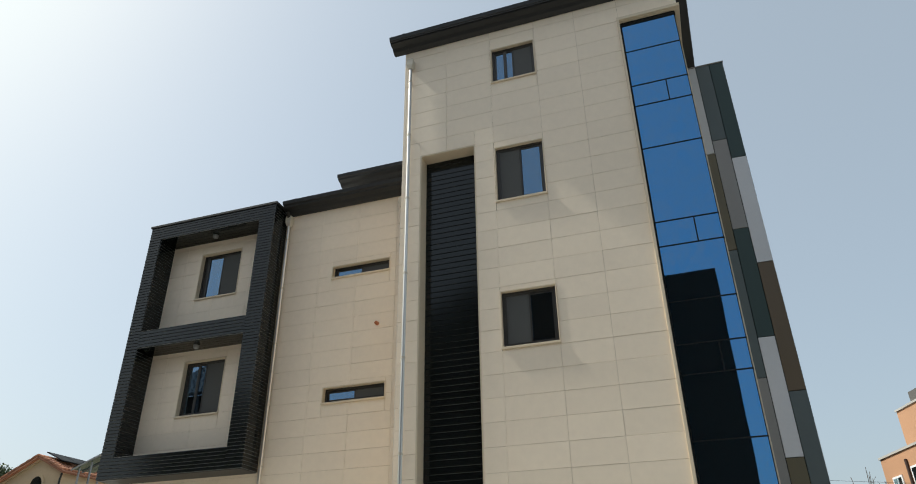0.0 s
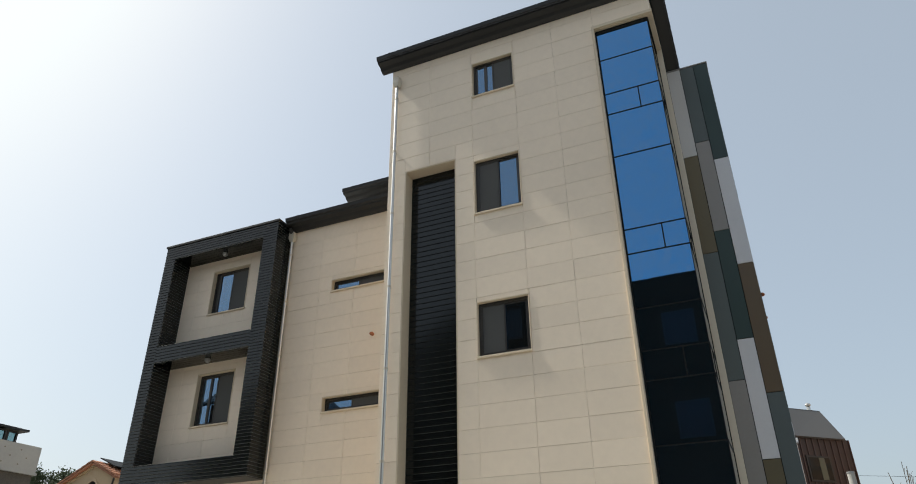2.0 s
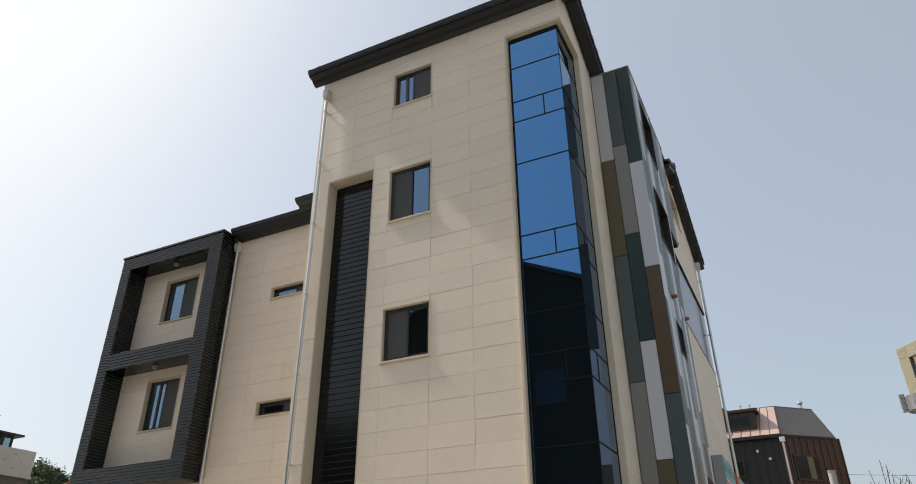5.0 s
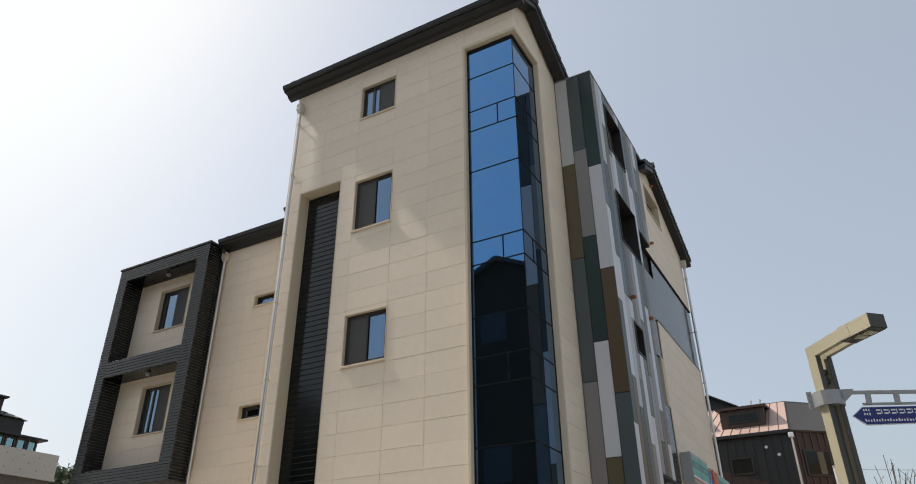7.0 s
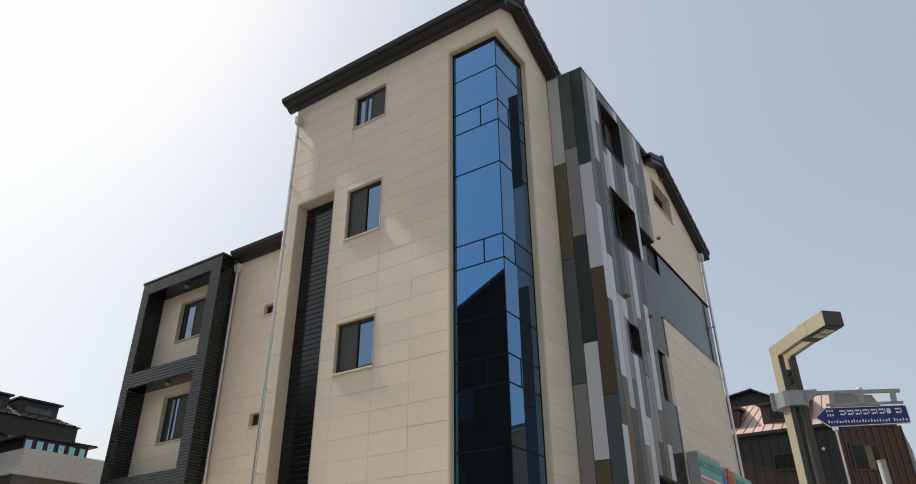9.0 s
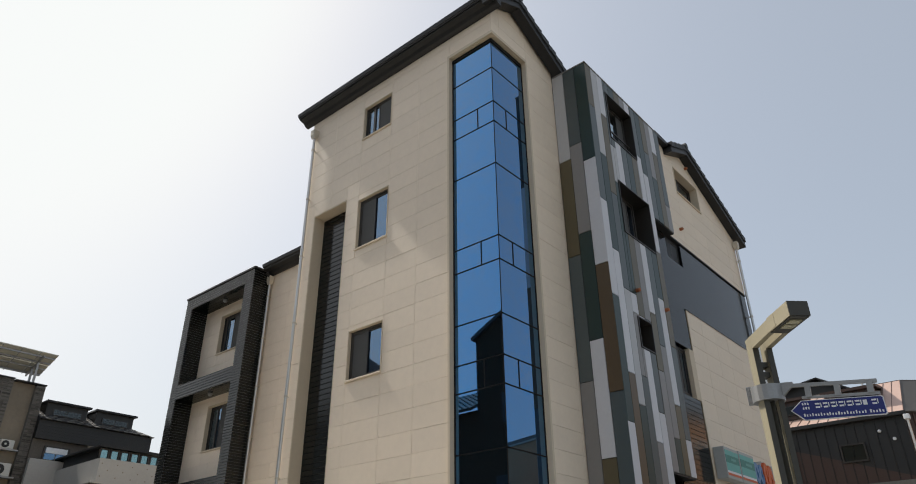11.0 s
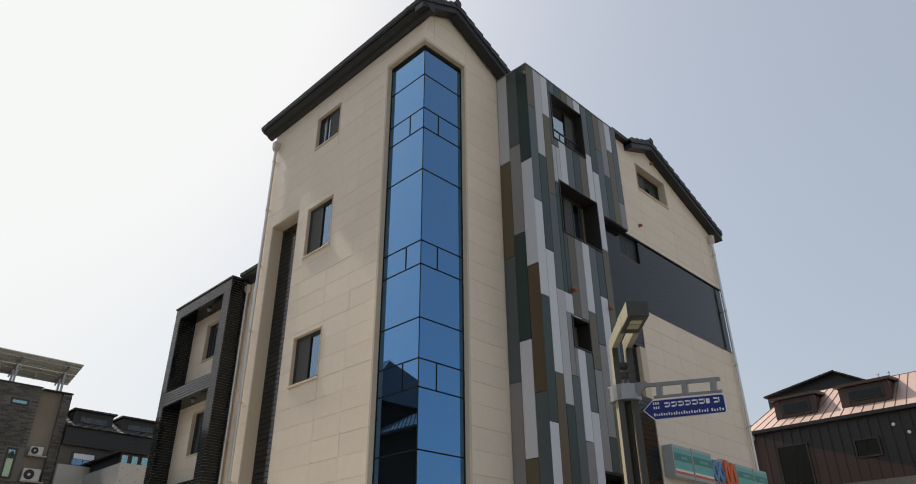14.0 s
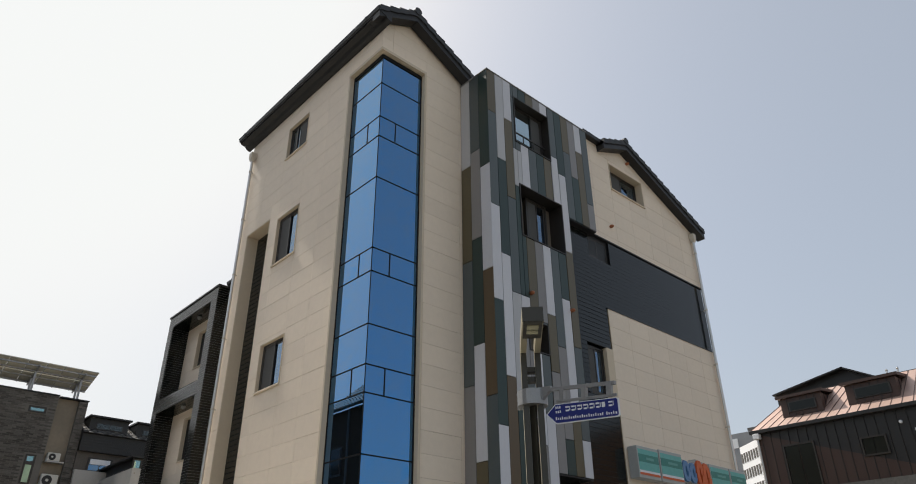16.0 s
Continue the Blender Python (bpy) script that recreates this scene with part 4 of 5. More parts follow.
# ---- street name sign, clamped to the lamp ----
sign = thing("street_sign", (5.12, 10.74, 3.7), "blue arrow-shaped street sign on a grey bracket arm", "sign")
bm = bmesh.new()
n = 20
for r, z0, z1 in ((0.18, 3.78, 3.96),):
    a = [(foot.x + r * math.cos(2 * math.pi * k / n), foot.y + r * math.sin(2 * math.pi * k / n)) for k in range(n)]
    loft(bm, [(x, y, z0) for x, y in a], [(x, y, z1) for x, y in a])
clamp = part("clamp", solid(bm), GALV, sign, "grey steel clamp band")
bm = bmesh.new()
block(bm, foot.x - 0.235, foot.x - 0.175, foot.y - 0.02, foot.y + 0.02, 3.78, 4.0, 0.004)
part("clamp_flange", bm, GALV, clamp)
for z in (3.82, 3.89, 3.96):
    part("bolt", sweep([(foot.x - 0.205, foot.y - 0.045, z), (foot.x - 0.205, foot.y + 0.045, z)], 0.012, 8), GALV, clamp)
arm_way = Vector((0.995, 0.10, 0)).normalized()
out = Vector((-arm_way.y, arm_way.x, 0))
org = Vector((5.12, 10.74, 0))
bm = bmesh.new()
tri = [(0.17, 3.98), (0.36, 3.965), (0.36, 3.925), (0.24, 3.82), (0.17, 3.80)]
loft(bm, [org + arm_way * u + out * -0.02 + Vector((0, 0, z)) for u, z in tri], [org + arm_way * u + out * 0.02 + Vector((0, 0, z)) for u, z in tri])
part("gusset", solid(bm), GALV, sign, "grey steel gusset")
p = lambda u, z, d=0.0: org + arm_way * u + out * d + Vector((0, 0, z - 0.08 * (u - 0.35)))
part("bracket_arm", beam(p(0.3, 3.925), p(1.2, 3.90), 0.035, 0.04), GALV, sign, "grey steel bracket arm")
part("hanger_rail", beam(p(0.42, 3.775), p(1.2, 3.765), 0.02, 0.03), GALV, sign)
for u in (0.5, 0.8, 1.12):
    part("hanger", beam(p(u - 0.03, 3.845), p(u + 0.03, 3.845), 0.05, 0.15), GALV, sign)


def plate(inset, d0, d1, z_off=0.0):
    prof = [(0.275 + inset * 1.6, 3.632), (0.40 + inset, 3.74 - inset), (1.20 - inset, 3.735 - inset), (1.215 - inset, 3.72 - inset), (1.215 - inset, 3.545 + inset), (1.20 - inset, 3.53 + inset), (0.40 + inset, 3.515 + inset)]
    bm = bmesh.new()
    loft(bm, [p(u, z, d0) for u, z in prof], [p(u, z, d1) for u, z in prof])
    return solid(bm)


board = part("sign_plate", plate(0.0, -0.012, 0.012), SIGN_WHITE, sign, "white edged arrow plate")
part("blue_field", plate(0.008, -0.015, -0.012), SIGN_BLUE, board, "deep blue sign face")


def mark(u, z, w, h):
    bm = bmesh.new()
    ring = [(u, z), (u + w, z), (u + w, z + h), (u, z + h)]
    loft(bm, [p(a, b, -0.0165) for a, b in ring], [p(a, b, -0.0145) for a, b in ring])
    part("lettering", solid(bm), SIGN_WHITE, board)


for k in range(8):
    if k == 6:
        mark(0.536 + 0.0795 * k, 3.645, 0.04, 0.055)
        continue
    mark(0.540 + 0.0795 * k, 3.684, 0.046, 0.018)
    mark(0.542 + 0.0795 * k, 3.645, 0.044, 0.018)
    mark(0.593 + 0.0795 * k, 3.652, 0.009, 0.05)
for u, n in ((0.40, 22), (1.056, 5)):
    for k in range(n):
        tall = 0.034 if k % 3 == 0 else 0.024
        mark(u + 0.0289 * k, 3.557, 0.013 if k % 4 else 0.017, tall)
for z in (3.686, 3.636):
    for k in range(3):
        mark(0.405 + 0.027 * k, z, 0.015, 0.027)


# ---- neighbouring houses ----
def pane_window(parent, face, u0, u1, z0, z1, frame_mat, glass, d=0.0, bars=1):
    w, bm = 0.07, bmesh.new()
    for a, b, c, e in ((u0, u1, z0, z0 + w), (u0, u1, z1 - w, z1), (u0, u0 + w, z0 + w, z1 - w), (u1 - w, u1, z0 + w, z1 - w)):
        face.box(a, b, c, e, d - 0.05, d + 0.06, 0.0, bm)
    win = part("window", bm, frame_mat, parent, "dark framed window")
    for k in range(bars + 1):
        a, b = u0 + w + (u1 - u0 - 2 * w) * k / (bars + 1), u0 + w + (u1 - u0 - 2 * w) * (k + 1) / (bars + 1)
        part("pane", face.box(a + 0.02, b - 0.02, z0 + w, z1 - w, d - 0.03, d + 0.012), glass, win)
    return win


def seams(parent, pts, n, w, h, material, name="seam"):
    """Standing seams across a four-cornered slope: foot left, foot right, top right, top left."""
    a, b, c, d = [Vector(q) for q in pts]
    up = (b - a).cross(d - a).normalized() * h
    for k in range(n + 1):
        lo, hi = a.lerp(b, k / n), d.lerp(c, k / n)
        bm = bmesh.new()
        s = (b - a).normalized() * w / 2
        loft(bm, [lo - s - up, lo + s - up, lo + s + up, lo - s + up], [hi - s - up, hi + s - up, hi + s + up, hi - s + up])
        part(name, solid(bm), material, parent)


def slab4(pts, thick):
    a, b, c, d = [Vector(q) for q in pts]
    down = (b - a).cross(d - a).normalized() * -thick
    return solid(loft(bmesh.new(), [a + down, b + down, c + down, d + down], [a, b, c, d]))


# house with charcoal and brown metal cladding and a copper-toned mansard roof
clad = thing("metal_clad_house", (-1, 41, 0), "house with charcoal and brown metal cladding and a copper-toned mansard roof", "house")
YH, HX0, HX1, HZ = 38.0, -4.75, 2.66, 9.3
FH = Face("y", YH)
bm = bmesh.new()
foot_ring = [(HX0, YH), (HX1, YH), (5.2, 40.3), (5.2, 47), (HX0, 47)]
loft(bm, [(x, y, 0) for x, y in foot_ring], [(x, y, HZ) for x, y in foot_ring])
part("wall", solid(bm), CHARCOAL_CLAD, clad, "charcoal standing-seam wall")
bm = bmesh.new()
loft(bm, [(HX0, YH - 0.03, 5.9), (HX1 + 0.01, YH - 0.03, 5.9), (HX1 + 0.01, YH - 0.03, 6.54), (HX0, YH - 0.03, 9.19)], [(HX0, YH, 5.9), (HX1, YH, 5.9), (HX1, YH, 6.54), (HX0, YH, 9.19)])
part("lower_wall", solid(bm), BROWN_CLAD, clad, "brown metal cladding with a sloping upper edge")
part("stone_base", box(HX0 - 0.05, HX1 + 0.05, YH - 0.1, YH, 0, 6.5), STONE_GREY, clad, "grey split-stone base")
seams(clad, [(HX0 + 0.3, YH - 0.015, 6.0), (HX1, YH - 0.015, 6.0), (HX1, YH - 0.015, HZ), (HX0 + 0.3, YH - 0.015, HZ)], 17, 0.03, 0.035, SEAM_DARK)
n = Vector((2.3, -2.54, 0)).normalized() * 0.02
bm = bmesh.new()
a, b = Vector((HX1, YH, 0)), Vector((5.2, 40.3, 0))
loft(bm, [a + Vector((0, 0, 5)), b + Vector((0, 0, 5)), b + Vector((0, 0, HZ)), a + Vector((0, 0, HZ))], [a + n + Vector((0, 0, 5)), b + n + Vector((0, 0, 5)), b + n + Vector((0, 0, HZ)), a + n + Vector((0, 0, HZ))])
part("angled_wall", solid(bm), BROWN_CLAD, clad, "brown standing-seam wall")
seams(clad, [a + n + Vector((0, 0, 5)), b + n + Vector((0, 0, 5)), b + n + Vector((0, 0, HZ)), a + n + Vector((0, 0, HZ))], 9, 0.05, 0.04, SEAM)
def on_wall(k0, k1, z0, z1, d0, d1):
    """A plate on the angled wall, from d0 to d1 in front of it."""
    u = n.normalized()
    p0, p1 = a.lerp(b, k0), a.lerp(b, k1)
    ring = lambda d: [p0 + u * d + Vector((0, 0, z0)), p1 + u * d + Vector((0, 0, z0)), p1 + u * d + Vector((0, 0, z1)), p0 + u * d + Vector((0, 0, z1))]
    return solid(loft(bmesh.new(), ring(d0), ring(d1)))


wob = part("window", on_wall(0.15, 0.58, 7.2, 8.42, 0.02, 0.07), FRAME, clad, "dark framed window")
part("pane", on_wall(0.18, 0.355, 7.29, 8.33, 0.07, 0.08), DIM_PANE, wob)
part("pane", on_wall(0.375, 0.55, 7.29, 8.33, 0.07, 0.08), DIM_PANE, wob)
part("curtain", on_wall(0.36, 0.46, 7.3, 8.32, 0.082, 0.086), FROST_BEIGE, wob, "pale curtain")
# mansard slopes
RZ, RY = 11.1, 39.75
front_slope = [(HX0 - 0.15, YH - 0.2, HZ), (HX1 + 0.05, YH - 0.2, HZ), (2.66, RY, RZ), (-3.3, RY, RZ)]
part("roof", slab4(front_slope, 0.1), COPPER_ROOF, clad, "copper-toned standing-seam roof slope")
seams(clad, front_slope, 17, 0.022, 0.02, SEAM)
part("roof", slab4([(HX1 + 0.05, YH - 0.2, HZ), (5.1, 39.95, HZ), (4.38, 41.36, RZ), (2.66, RY, RZ)], 0.1), GREY_ROOF, clad, "grey metal hip slope")
part("roof", slab4([(5.1, 39.95, HZ), (5.1, 47.1, HZ), (4.38, 46.5, RZ), (4.38, 41.36, RZ)], 0.1), GREY_ROOF, clad, "grey metal hip slope")
part("roof", slab4([(HX0 - 0.15, 47.1, HZ), (HX0 - 0.15, YH - 0.2, HZ), (-3.3, RY, RZ), (-3.3, 46.5, RZ)], 0.1), COPPER_ROOF, clad, "copper-toned standing-seam roof slope")
bm = bmesh.new()
loft(bm, [(-3.3, RY, RZ - 0.1), (2.66, RY, RZ - 0.1), (4.38, 41.36, RZ - 0.1), (4.38, 46.5, RZ - 0.1), (-3.3, 46.5, RZ - 0.1)], [(-3.3, RY, RZ + 0.03), (2.66, RY, RZ + 0.03), (4.38, 41.36, RZ + 0.03), (4.38, 46.5, RZ + 0.03), (-3.3, 46.5, RZ + 0.03)])
part("roof_top", solid(bm), GREY_ROOF, clad)
part("eaves_trim", box(HX0 - 0.2, HX1 + 0.1, YH - 0.26, YH, HZ - 0.14, HZ + 0.02, 0.01), FASCIA, clad, "dark eaves trim")
bm = bmesh.new()
loft(bm, [(-4.8, 41.5, 10.5), (0.2, 41.5, 10.5), (0.2, 41.5, 11.55), (-1.2, 41.5, 12.35), (-4.8, 41.5, 11.72)], [(-4.8, 46, 10.5), (0.2, 46, 10.5), (0.2, 46, 11.55), (-1.2, 46, 12.35), (-4.8, 46, 11.72)])
gable_top = part("upper_gable", solid(bm), CHARCOAL_CLAD, clad, "charcoal upper gable")
for p0, p1 in (((-4.85, 11.68), (-1.15, 12.32)), ((-1.2, 12.32), (0.25, 11.5))):
    part("verge", beam((p0[0], 41.3, p0[1]), (p1[0], 41.3, p1[1]), 0.42, 0.07), FASCIA, gable_top, "thin charcoal verge")
seams(clad, [(-4.6, 41.46, 10.6), (0.1, 41.46, 10.6), (0.1, 41.46, 11.6), (-4.6, 41.46, 11.7)], 9, 0.05, 0.02, FASCIA)


def dormer(x0, x1):
    d = part("dormer", box(x0, x1, 38.25, 40.2, 9.75, 10.62), BROWN_CLAD, clad, "brown metal dormer")
    part("dormer_roof", solid(loft(bmesh.new(), [(x0 - 0.15, 38.1, 10.62), (x1 + 0.15, 38.1, 10.62), (x1 + 0.15, 38.1, 10.75), (x0 - 0.15, 38.1, 10.75)], [(x0 - 0.15, 41, 10.95), (x1 + 0.15, 41, 10.95), (x1 + 0.15, 41, 11.08), (x0 - 0.15, 41, 11.08)])), BROWN_CLAD, d)
    for k in range(1, 6):
        part("seam", box(x0 + (x1 - x0) * k / 6 - 0.012, x0 + (x1 - x0) * k / 6 + 0.012, 38.225, 38.25, 9.76, 10.62), SEAM_DARK, d)
    for k in range(1, 4):
        part("seam", box(x1, x1 + 0.02, 38.25 + 0.4 * k, 38.275 + 0.4 * k, 9.9, 10.62), SEAM_DARK, d)
    part("window", box(x0 + 0.35, x1 - 0.25, 38.2, 38.26, 9.95, 10.42), FRAME, d)
    part("pane", box(x0 + 0.42, x1 - 0.32, 38.185, 38.2, 10.0, 10.37), DIM_PANE, d)


dormer(-3.35, -1.45)
dormer(-0.35, 1.75)
pane_window(clad, FH, -0.20, 0.85, 7.45, 8.25, FRAME, DIM_PANE, 0.05)
pane_window(clad, FH, -3.56, -2.12, 6.52, 8.46, FRAME, DIM_PANE, 0.05)
for x, z in ((1.55, 8.62), (2.05, 8.22)):
    bm = bmesh.new()
    bmesh.ops.create_uvsphere(bm, u_segments=12, v_segments=8, radius=0.075, matrix=Matrix.Translation((x, YH - 0.08, z)))
    part("wall_vent", bm, SIGN_WHITE, clad, "round white wall vent")
bm = sweep([(HX1 + 0.1, YH - 0.15, 9.05), (HX1 + 0.1, YH - 0.15, 0.2)], 0.055)
part("downpipe", bm, STEEL, clad, "pale rainwater pipe")
bm = sweep([(HX0 + 0.12, YH - 0.15, 9.0), (HX0 + 0.12, YH - 0.15, 0.2)], 0.055)
part("downpipe", bm, STEEL, clad, "pale rainwater pipe")
part("hopper", box(HX1 - 0.02, HX1 + 0.22, YH - 0.27, YH - 0.03, 8.93, 9.15, 0.02), SIGN_WHITE, clad)
part("hopper", box(HX0 - 0.03, HX0 + 0.27, YH - 0.3, YH - 0.02, 8.9, 9.15, 0.02), SIGN_WHITE, clad)
for x, y in ((1.05, 40.0), (1.5, 40.0), (3.9, 41.6)):
    bm = sweep([(x, y, RZ), (x, y, RZ + 0.34)], 0.10 if x > 3 else 0.04)
    r = 0.15 if x > 3 else 0.06
    bmesh.ops.create_uvsphere(bm, u_segments=12, v_segments=8, radius=r, matrix=Matrix.Translation((x, y, RZ + (0.36 if x > 3 else 0.24) + 0.7 * r)) @ Matrix.Diagonal((1, 1, 0.72, 1)))
    part("roof_ventilator", bm, STEEL, clad, "round steel roof ventilator")

# dark brick block with taupe strip and solar canopy, seen past the wing
brick = thing("dark_brick_block", (-36, 12, 0), "dark brown brick apartment block with a taupe rendered strip", "building")
FBk = Face("x", -27.4)
part("wall", box(-40, -27.4, 0, 12.53, 0, 11.19), MORTAR, brick, "dark brown brick wall")
part("taupe_strip", box(-40, -27.55, 12.53, 13.47, 0, 11.13), TAUPE, brick, "taupe rendered strip")
part("corner_pier", box(-40, -27.3, 13.47, 13.86, 0, 11.08), MORTAR, brick)
part("coping", box(-40, -27.33, 0, 12.54, 11.19, 11.25), FASCIA, brick)
part("coping", box(-40, -27.25, 12.55, 13.89, 11.13, 11.18), FASCIA, brick)
pane_window(brick, FBk, 11.36, 12.12, 10.27, 10.56, FRAME, GREEN_GLASS, 0.0, 0)
pane_window(brick, FBk, 11.78, 12.22, 7.05, 7.98, FRAME, FROST, 0.0, 0)
pane_window(brick, FBk, 11.78, 12.22, 7.98, 8.36, FRAME, GREEN_GLASS, 0.0, 0)
bm = bmesh.new()
for k in range(92):
    for j in range(25):
        y = 5.0 + 0.32 * j + 0.16 * (k % 2)
        if y + 0.31 < 12.52 and not (11.0 < y < 12.2 and 10.18 < 4.0 + 0.078 * k < 10.62) and not (11.45 < y < 12.27 and 6.95 < 4.0 + 0.078 * k < 8.4):
            block(bm, -27.4, -27.39 + 0.008 * ((k * 7 + j * 3) % 3), y, y + 0.300, 4.0 + 0.078 * k, 4.066 + 0.078 * k)
for k in range(90):
    for y, w in ((13.475, 0.30), (13.785, 0.07)) if k % 2 else ((13.475, 0.14), (13.625, 0.23)):
        block(bm, -27.3, -27.29 + 0.007 * ((k * 5) % 3), y, y + w, 4.0 + 0.078 * k, 4.066 + 0.078 * k)
tagged(part("brick_facing", bm, BRICK_FACE, brick, "dark brown bricks"), kind="stuff")

canopy = thing("solar_canopy", (-34, 12, 12.5), "tilted solar panel canopy on steel posts over the roof", "solar panels")
slope = lambda x: 12.63 + (x + 27.15) * 0.31
for i in range(12):
    for j in range(2):
        y0, x0 = 14.0 - 0.80 * (i + 1), -27.15 - 0.98 * j
        panel = part("solar_panel", slab4([(x0 - 0.93, y0, slope(x0 - 0.93)), (x0, y0, slope(x0)), (x0, y0 + 0.785, slope(x0)), (x0 - 0.93, y0 + 0.785, slope(x0 - 0.93))], 0.04), SOLAR_BACK, canopy, "pale underside of a solar panel")
        part("panel_edge", slab4([(x0 - 0.93, y0, slope(x0 - 0.93) - 0.043), (x0, y0, slope(x0) - 0.043), (x0, y0 + 0.03, slope(x0) - 0.043), (x0 - 0.93, y0 + 0.03, slope(x0 - 0.93) - 0.043)], 0.03), GALV, panel)
for x in (-27.4, -27.85, -28.35, -28.85):
    part("rail", beam((x, 4.5, slope(x) - 0.09), (x, 13.96, slope(x) - 0.09), 0.05, 0.07), GALV, canopy)
for y in (13.4, 11.3, 9.2, 7.1):
    for x in (-27.75, -28.35):
        part("post", beam((x, y, 11.15), (x, y, slope(x) - 0.15), 0.09, 0.09), GALV, canopy)
    part("brace", beam((-27.2, y, slope(-27.2) - 0.16), (-29.0, y, slope(-29.0) - 0.16), 0.06, 0.09), GALV, canopy)


def condenser(y, z, w, h):
    x = -27.58
    ac = thing("air_conditioner", (x, y, z), "white outdoor air-conditioner unit on a wall bracket", "air conditioner", "air conditioners on the brick block")
    part("casing", box(x, x + 0.35, y, y + w, z, z + h, 0.02), AC_WHITE, ac)
    part("fan_guard", sweep([(x + 0.35, y + w * 0.36, z + h / 2), (x + 0.37, y + w * 0.36, z + h / 2)], h * 0.4, 20), FASCIA, ac, "round dark fan guard")
    part("fan_hub", sweep([(x + 0.37, y + w * 0.36, z + h / 2), (x + 0.385, y + w * 0.36, z + h / 2)], h * 0.12, 10), AC_WHITE, ac)
    part("shelf", box(x, x + 0.4, y - 0.05, y + w + 0.2, z - 0.06, z), GALV, ac)
    return ac


units = [condenser(12.66, 8.15, 0.55, 0.38), condenser(12.62, 7.02, 0.72, 0.54)]

# house with a fair-faced concrete parapet and a dark hipped roof
conc = thing("concrete_house", (-29, 17, 0), "house with a fair-faced concrete parapet and dark hipped tile roof", "house")
annex = thing("concrete_annex", (-27, 18, 0), "low concrete-walled terrace block with a glazed strip under a thin canopy", "building")
part("parapet", box(-26.25, -26.04, 16.42, 20.3, 7.07, 8.10), CONCRETE, annex, "fair-faced concrete parapet")
part("parapet", box(-31.5, -26.25, 16.42, 16.62, 7.07, 8.10), CONCRETE, annex, "fair-faced concrete parapet")
part("parapet", box(-27.1, -26.9, 13.87, 16.42, 6.5, 7.85), CONCRETE, conc, "fair-faced concrete parapet")
part("parapet", box(-31.5, -26.25, 20.13, 20.3, 7.07, 8.10), CONCRETE, annex, "fair-faced concrete parapet")
part("string_course", box(-30, -25.98, 16.15, 20.33, 6.98, 7.07), CONCRETE, annex)
part("lower_wall", box(-31.9, -26.12, 16.25, 20.23, 0, 6.98), DARK_BRICK, annex, "dark brick lower wall")
part("lower_wall", box(-31.9, -26.95, 13.87, 16.25, 0, 6.5), DARK_BRICK, conc, "dark brick lower wall")
for k in range(5):
    for z in (7.3, 7.58, 7.86):
        y = 16.55 + 0.72 * k + (0.3 if z == 7.58 else 0)
        part("tie_hole", sweep([(-26.04, y, z), (-26.03, y, z)], 0.03, 8), TAUPE, annex)
part("upper_wall", box(-31.9, -27.0, 13.87, 19.2, 8.75, 9.58), CHARCOAL_CLAD, conc, "charcoal boarded upper wall")
for k in range(6):
    part("board", box(-27.0, -26.985, 13.87, 19.2, 8.78 + 0.133 * k, 8.895 + 0.133 * k), CHARCOAL_CLAD, conc)
part("brick_wall", box(-31.9, -27.2, 13.87, 16.3, 6.6, 8.75), DARK_BRICK, conc, "dark brick wall")
part("canopy", box(-31.5, -26.3, 16.4, 19.75, 8.66, 8.74), FASCIA, annex, "thin dark canopy")
part("inner_wall", box(-31.9, -27.1, 16.7, 19.1, 7.0, 8.66), FASCIA, annex)
for k in range(6):
    y = 16.55 + 0.49 * k
    pane_window(annex, Face("x", -26.62), y, y + 0.46, 7.9, 8.64, FRAME, GREEN_GLASS, 0.0, 0)
pane_window(conc, Face("x", -27.2), 14.42, 15.55, 7.85, 8.5, FRAME, PANE, 0.0, 1)
part("blind", box(-27.19, -27.13, 14.52, 15.45, 8.2, 8.44), SIGN_WHITE, conc, "pale roller blind")
bm = bmesh.new()
loft(bm, [(-32.0, 13.87, 9.58), (-26.85, 13.87, 9.58), (-26.85, 19.3, 9.58), (-32.0, 19.3, 9.58)], [(-31.0, 13.87, 10.75), (-29.4, 13.87, 10.75), (-29.4, 17.2, 10.75), (-31.0, 17.2, 10.75)])
part("roof", solid(bm), TILE, conc, "dark hipped tile roof")
for k in range(9):
    q = k / 9
    for j in range(25):
        y0 = 13.88 + 0.225 * j
        if y0 + 0.2 < 19.25 - 2.05 * q:
            x, z = -26.85 - 2.55 * q, 9.60 + 1.17 * q
            part("roof_tile", slab4([(x + 0.02, y0, z + 0.02), (x + 0.02, y0 + 0.2, z + 0.02), (x - 0.27, y0 + 0.2, z + 0.125), (x - 0.27, y0, z + 0.125)], 0.03), STONE_GREY if (j + k) % 2 else TILE, conc)
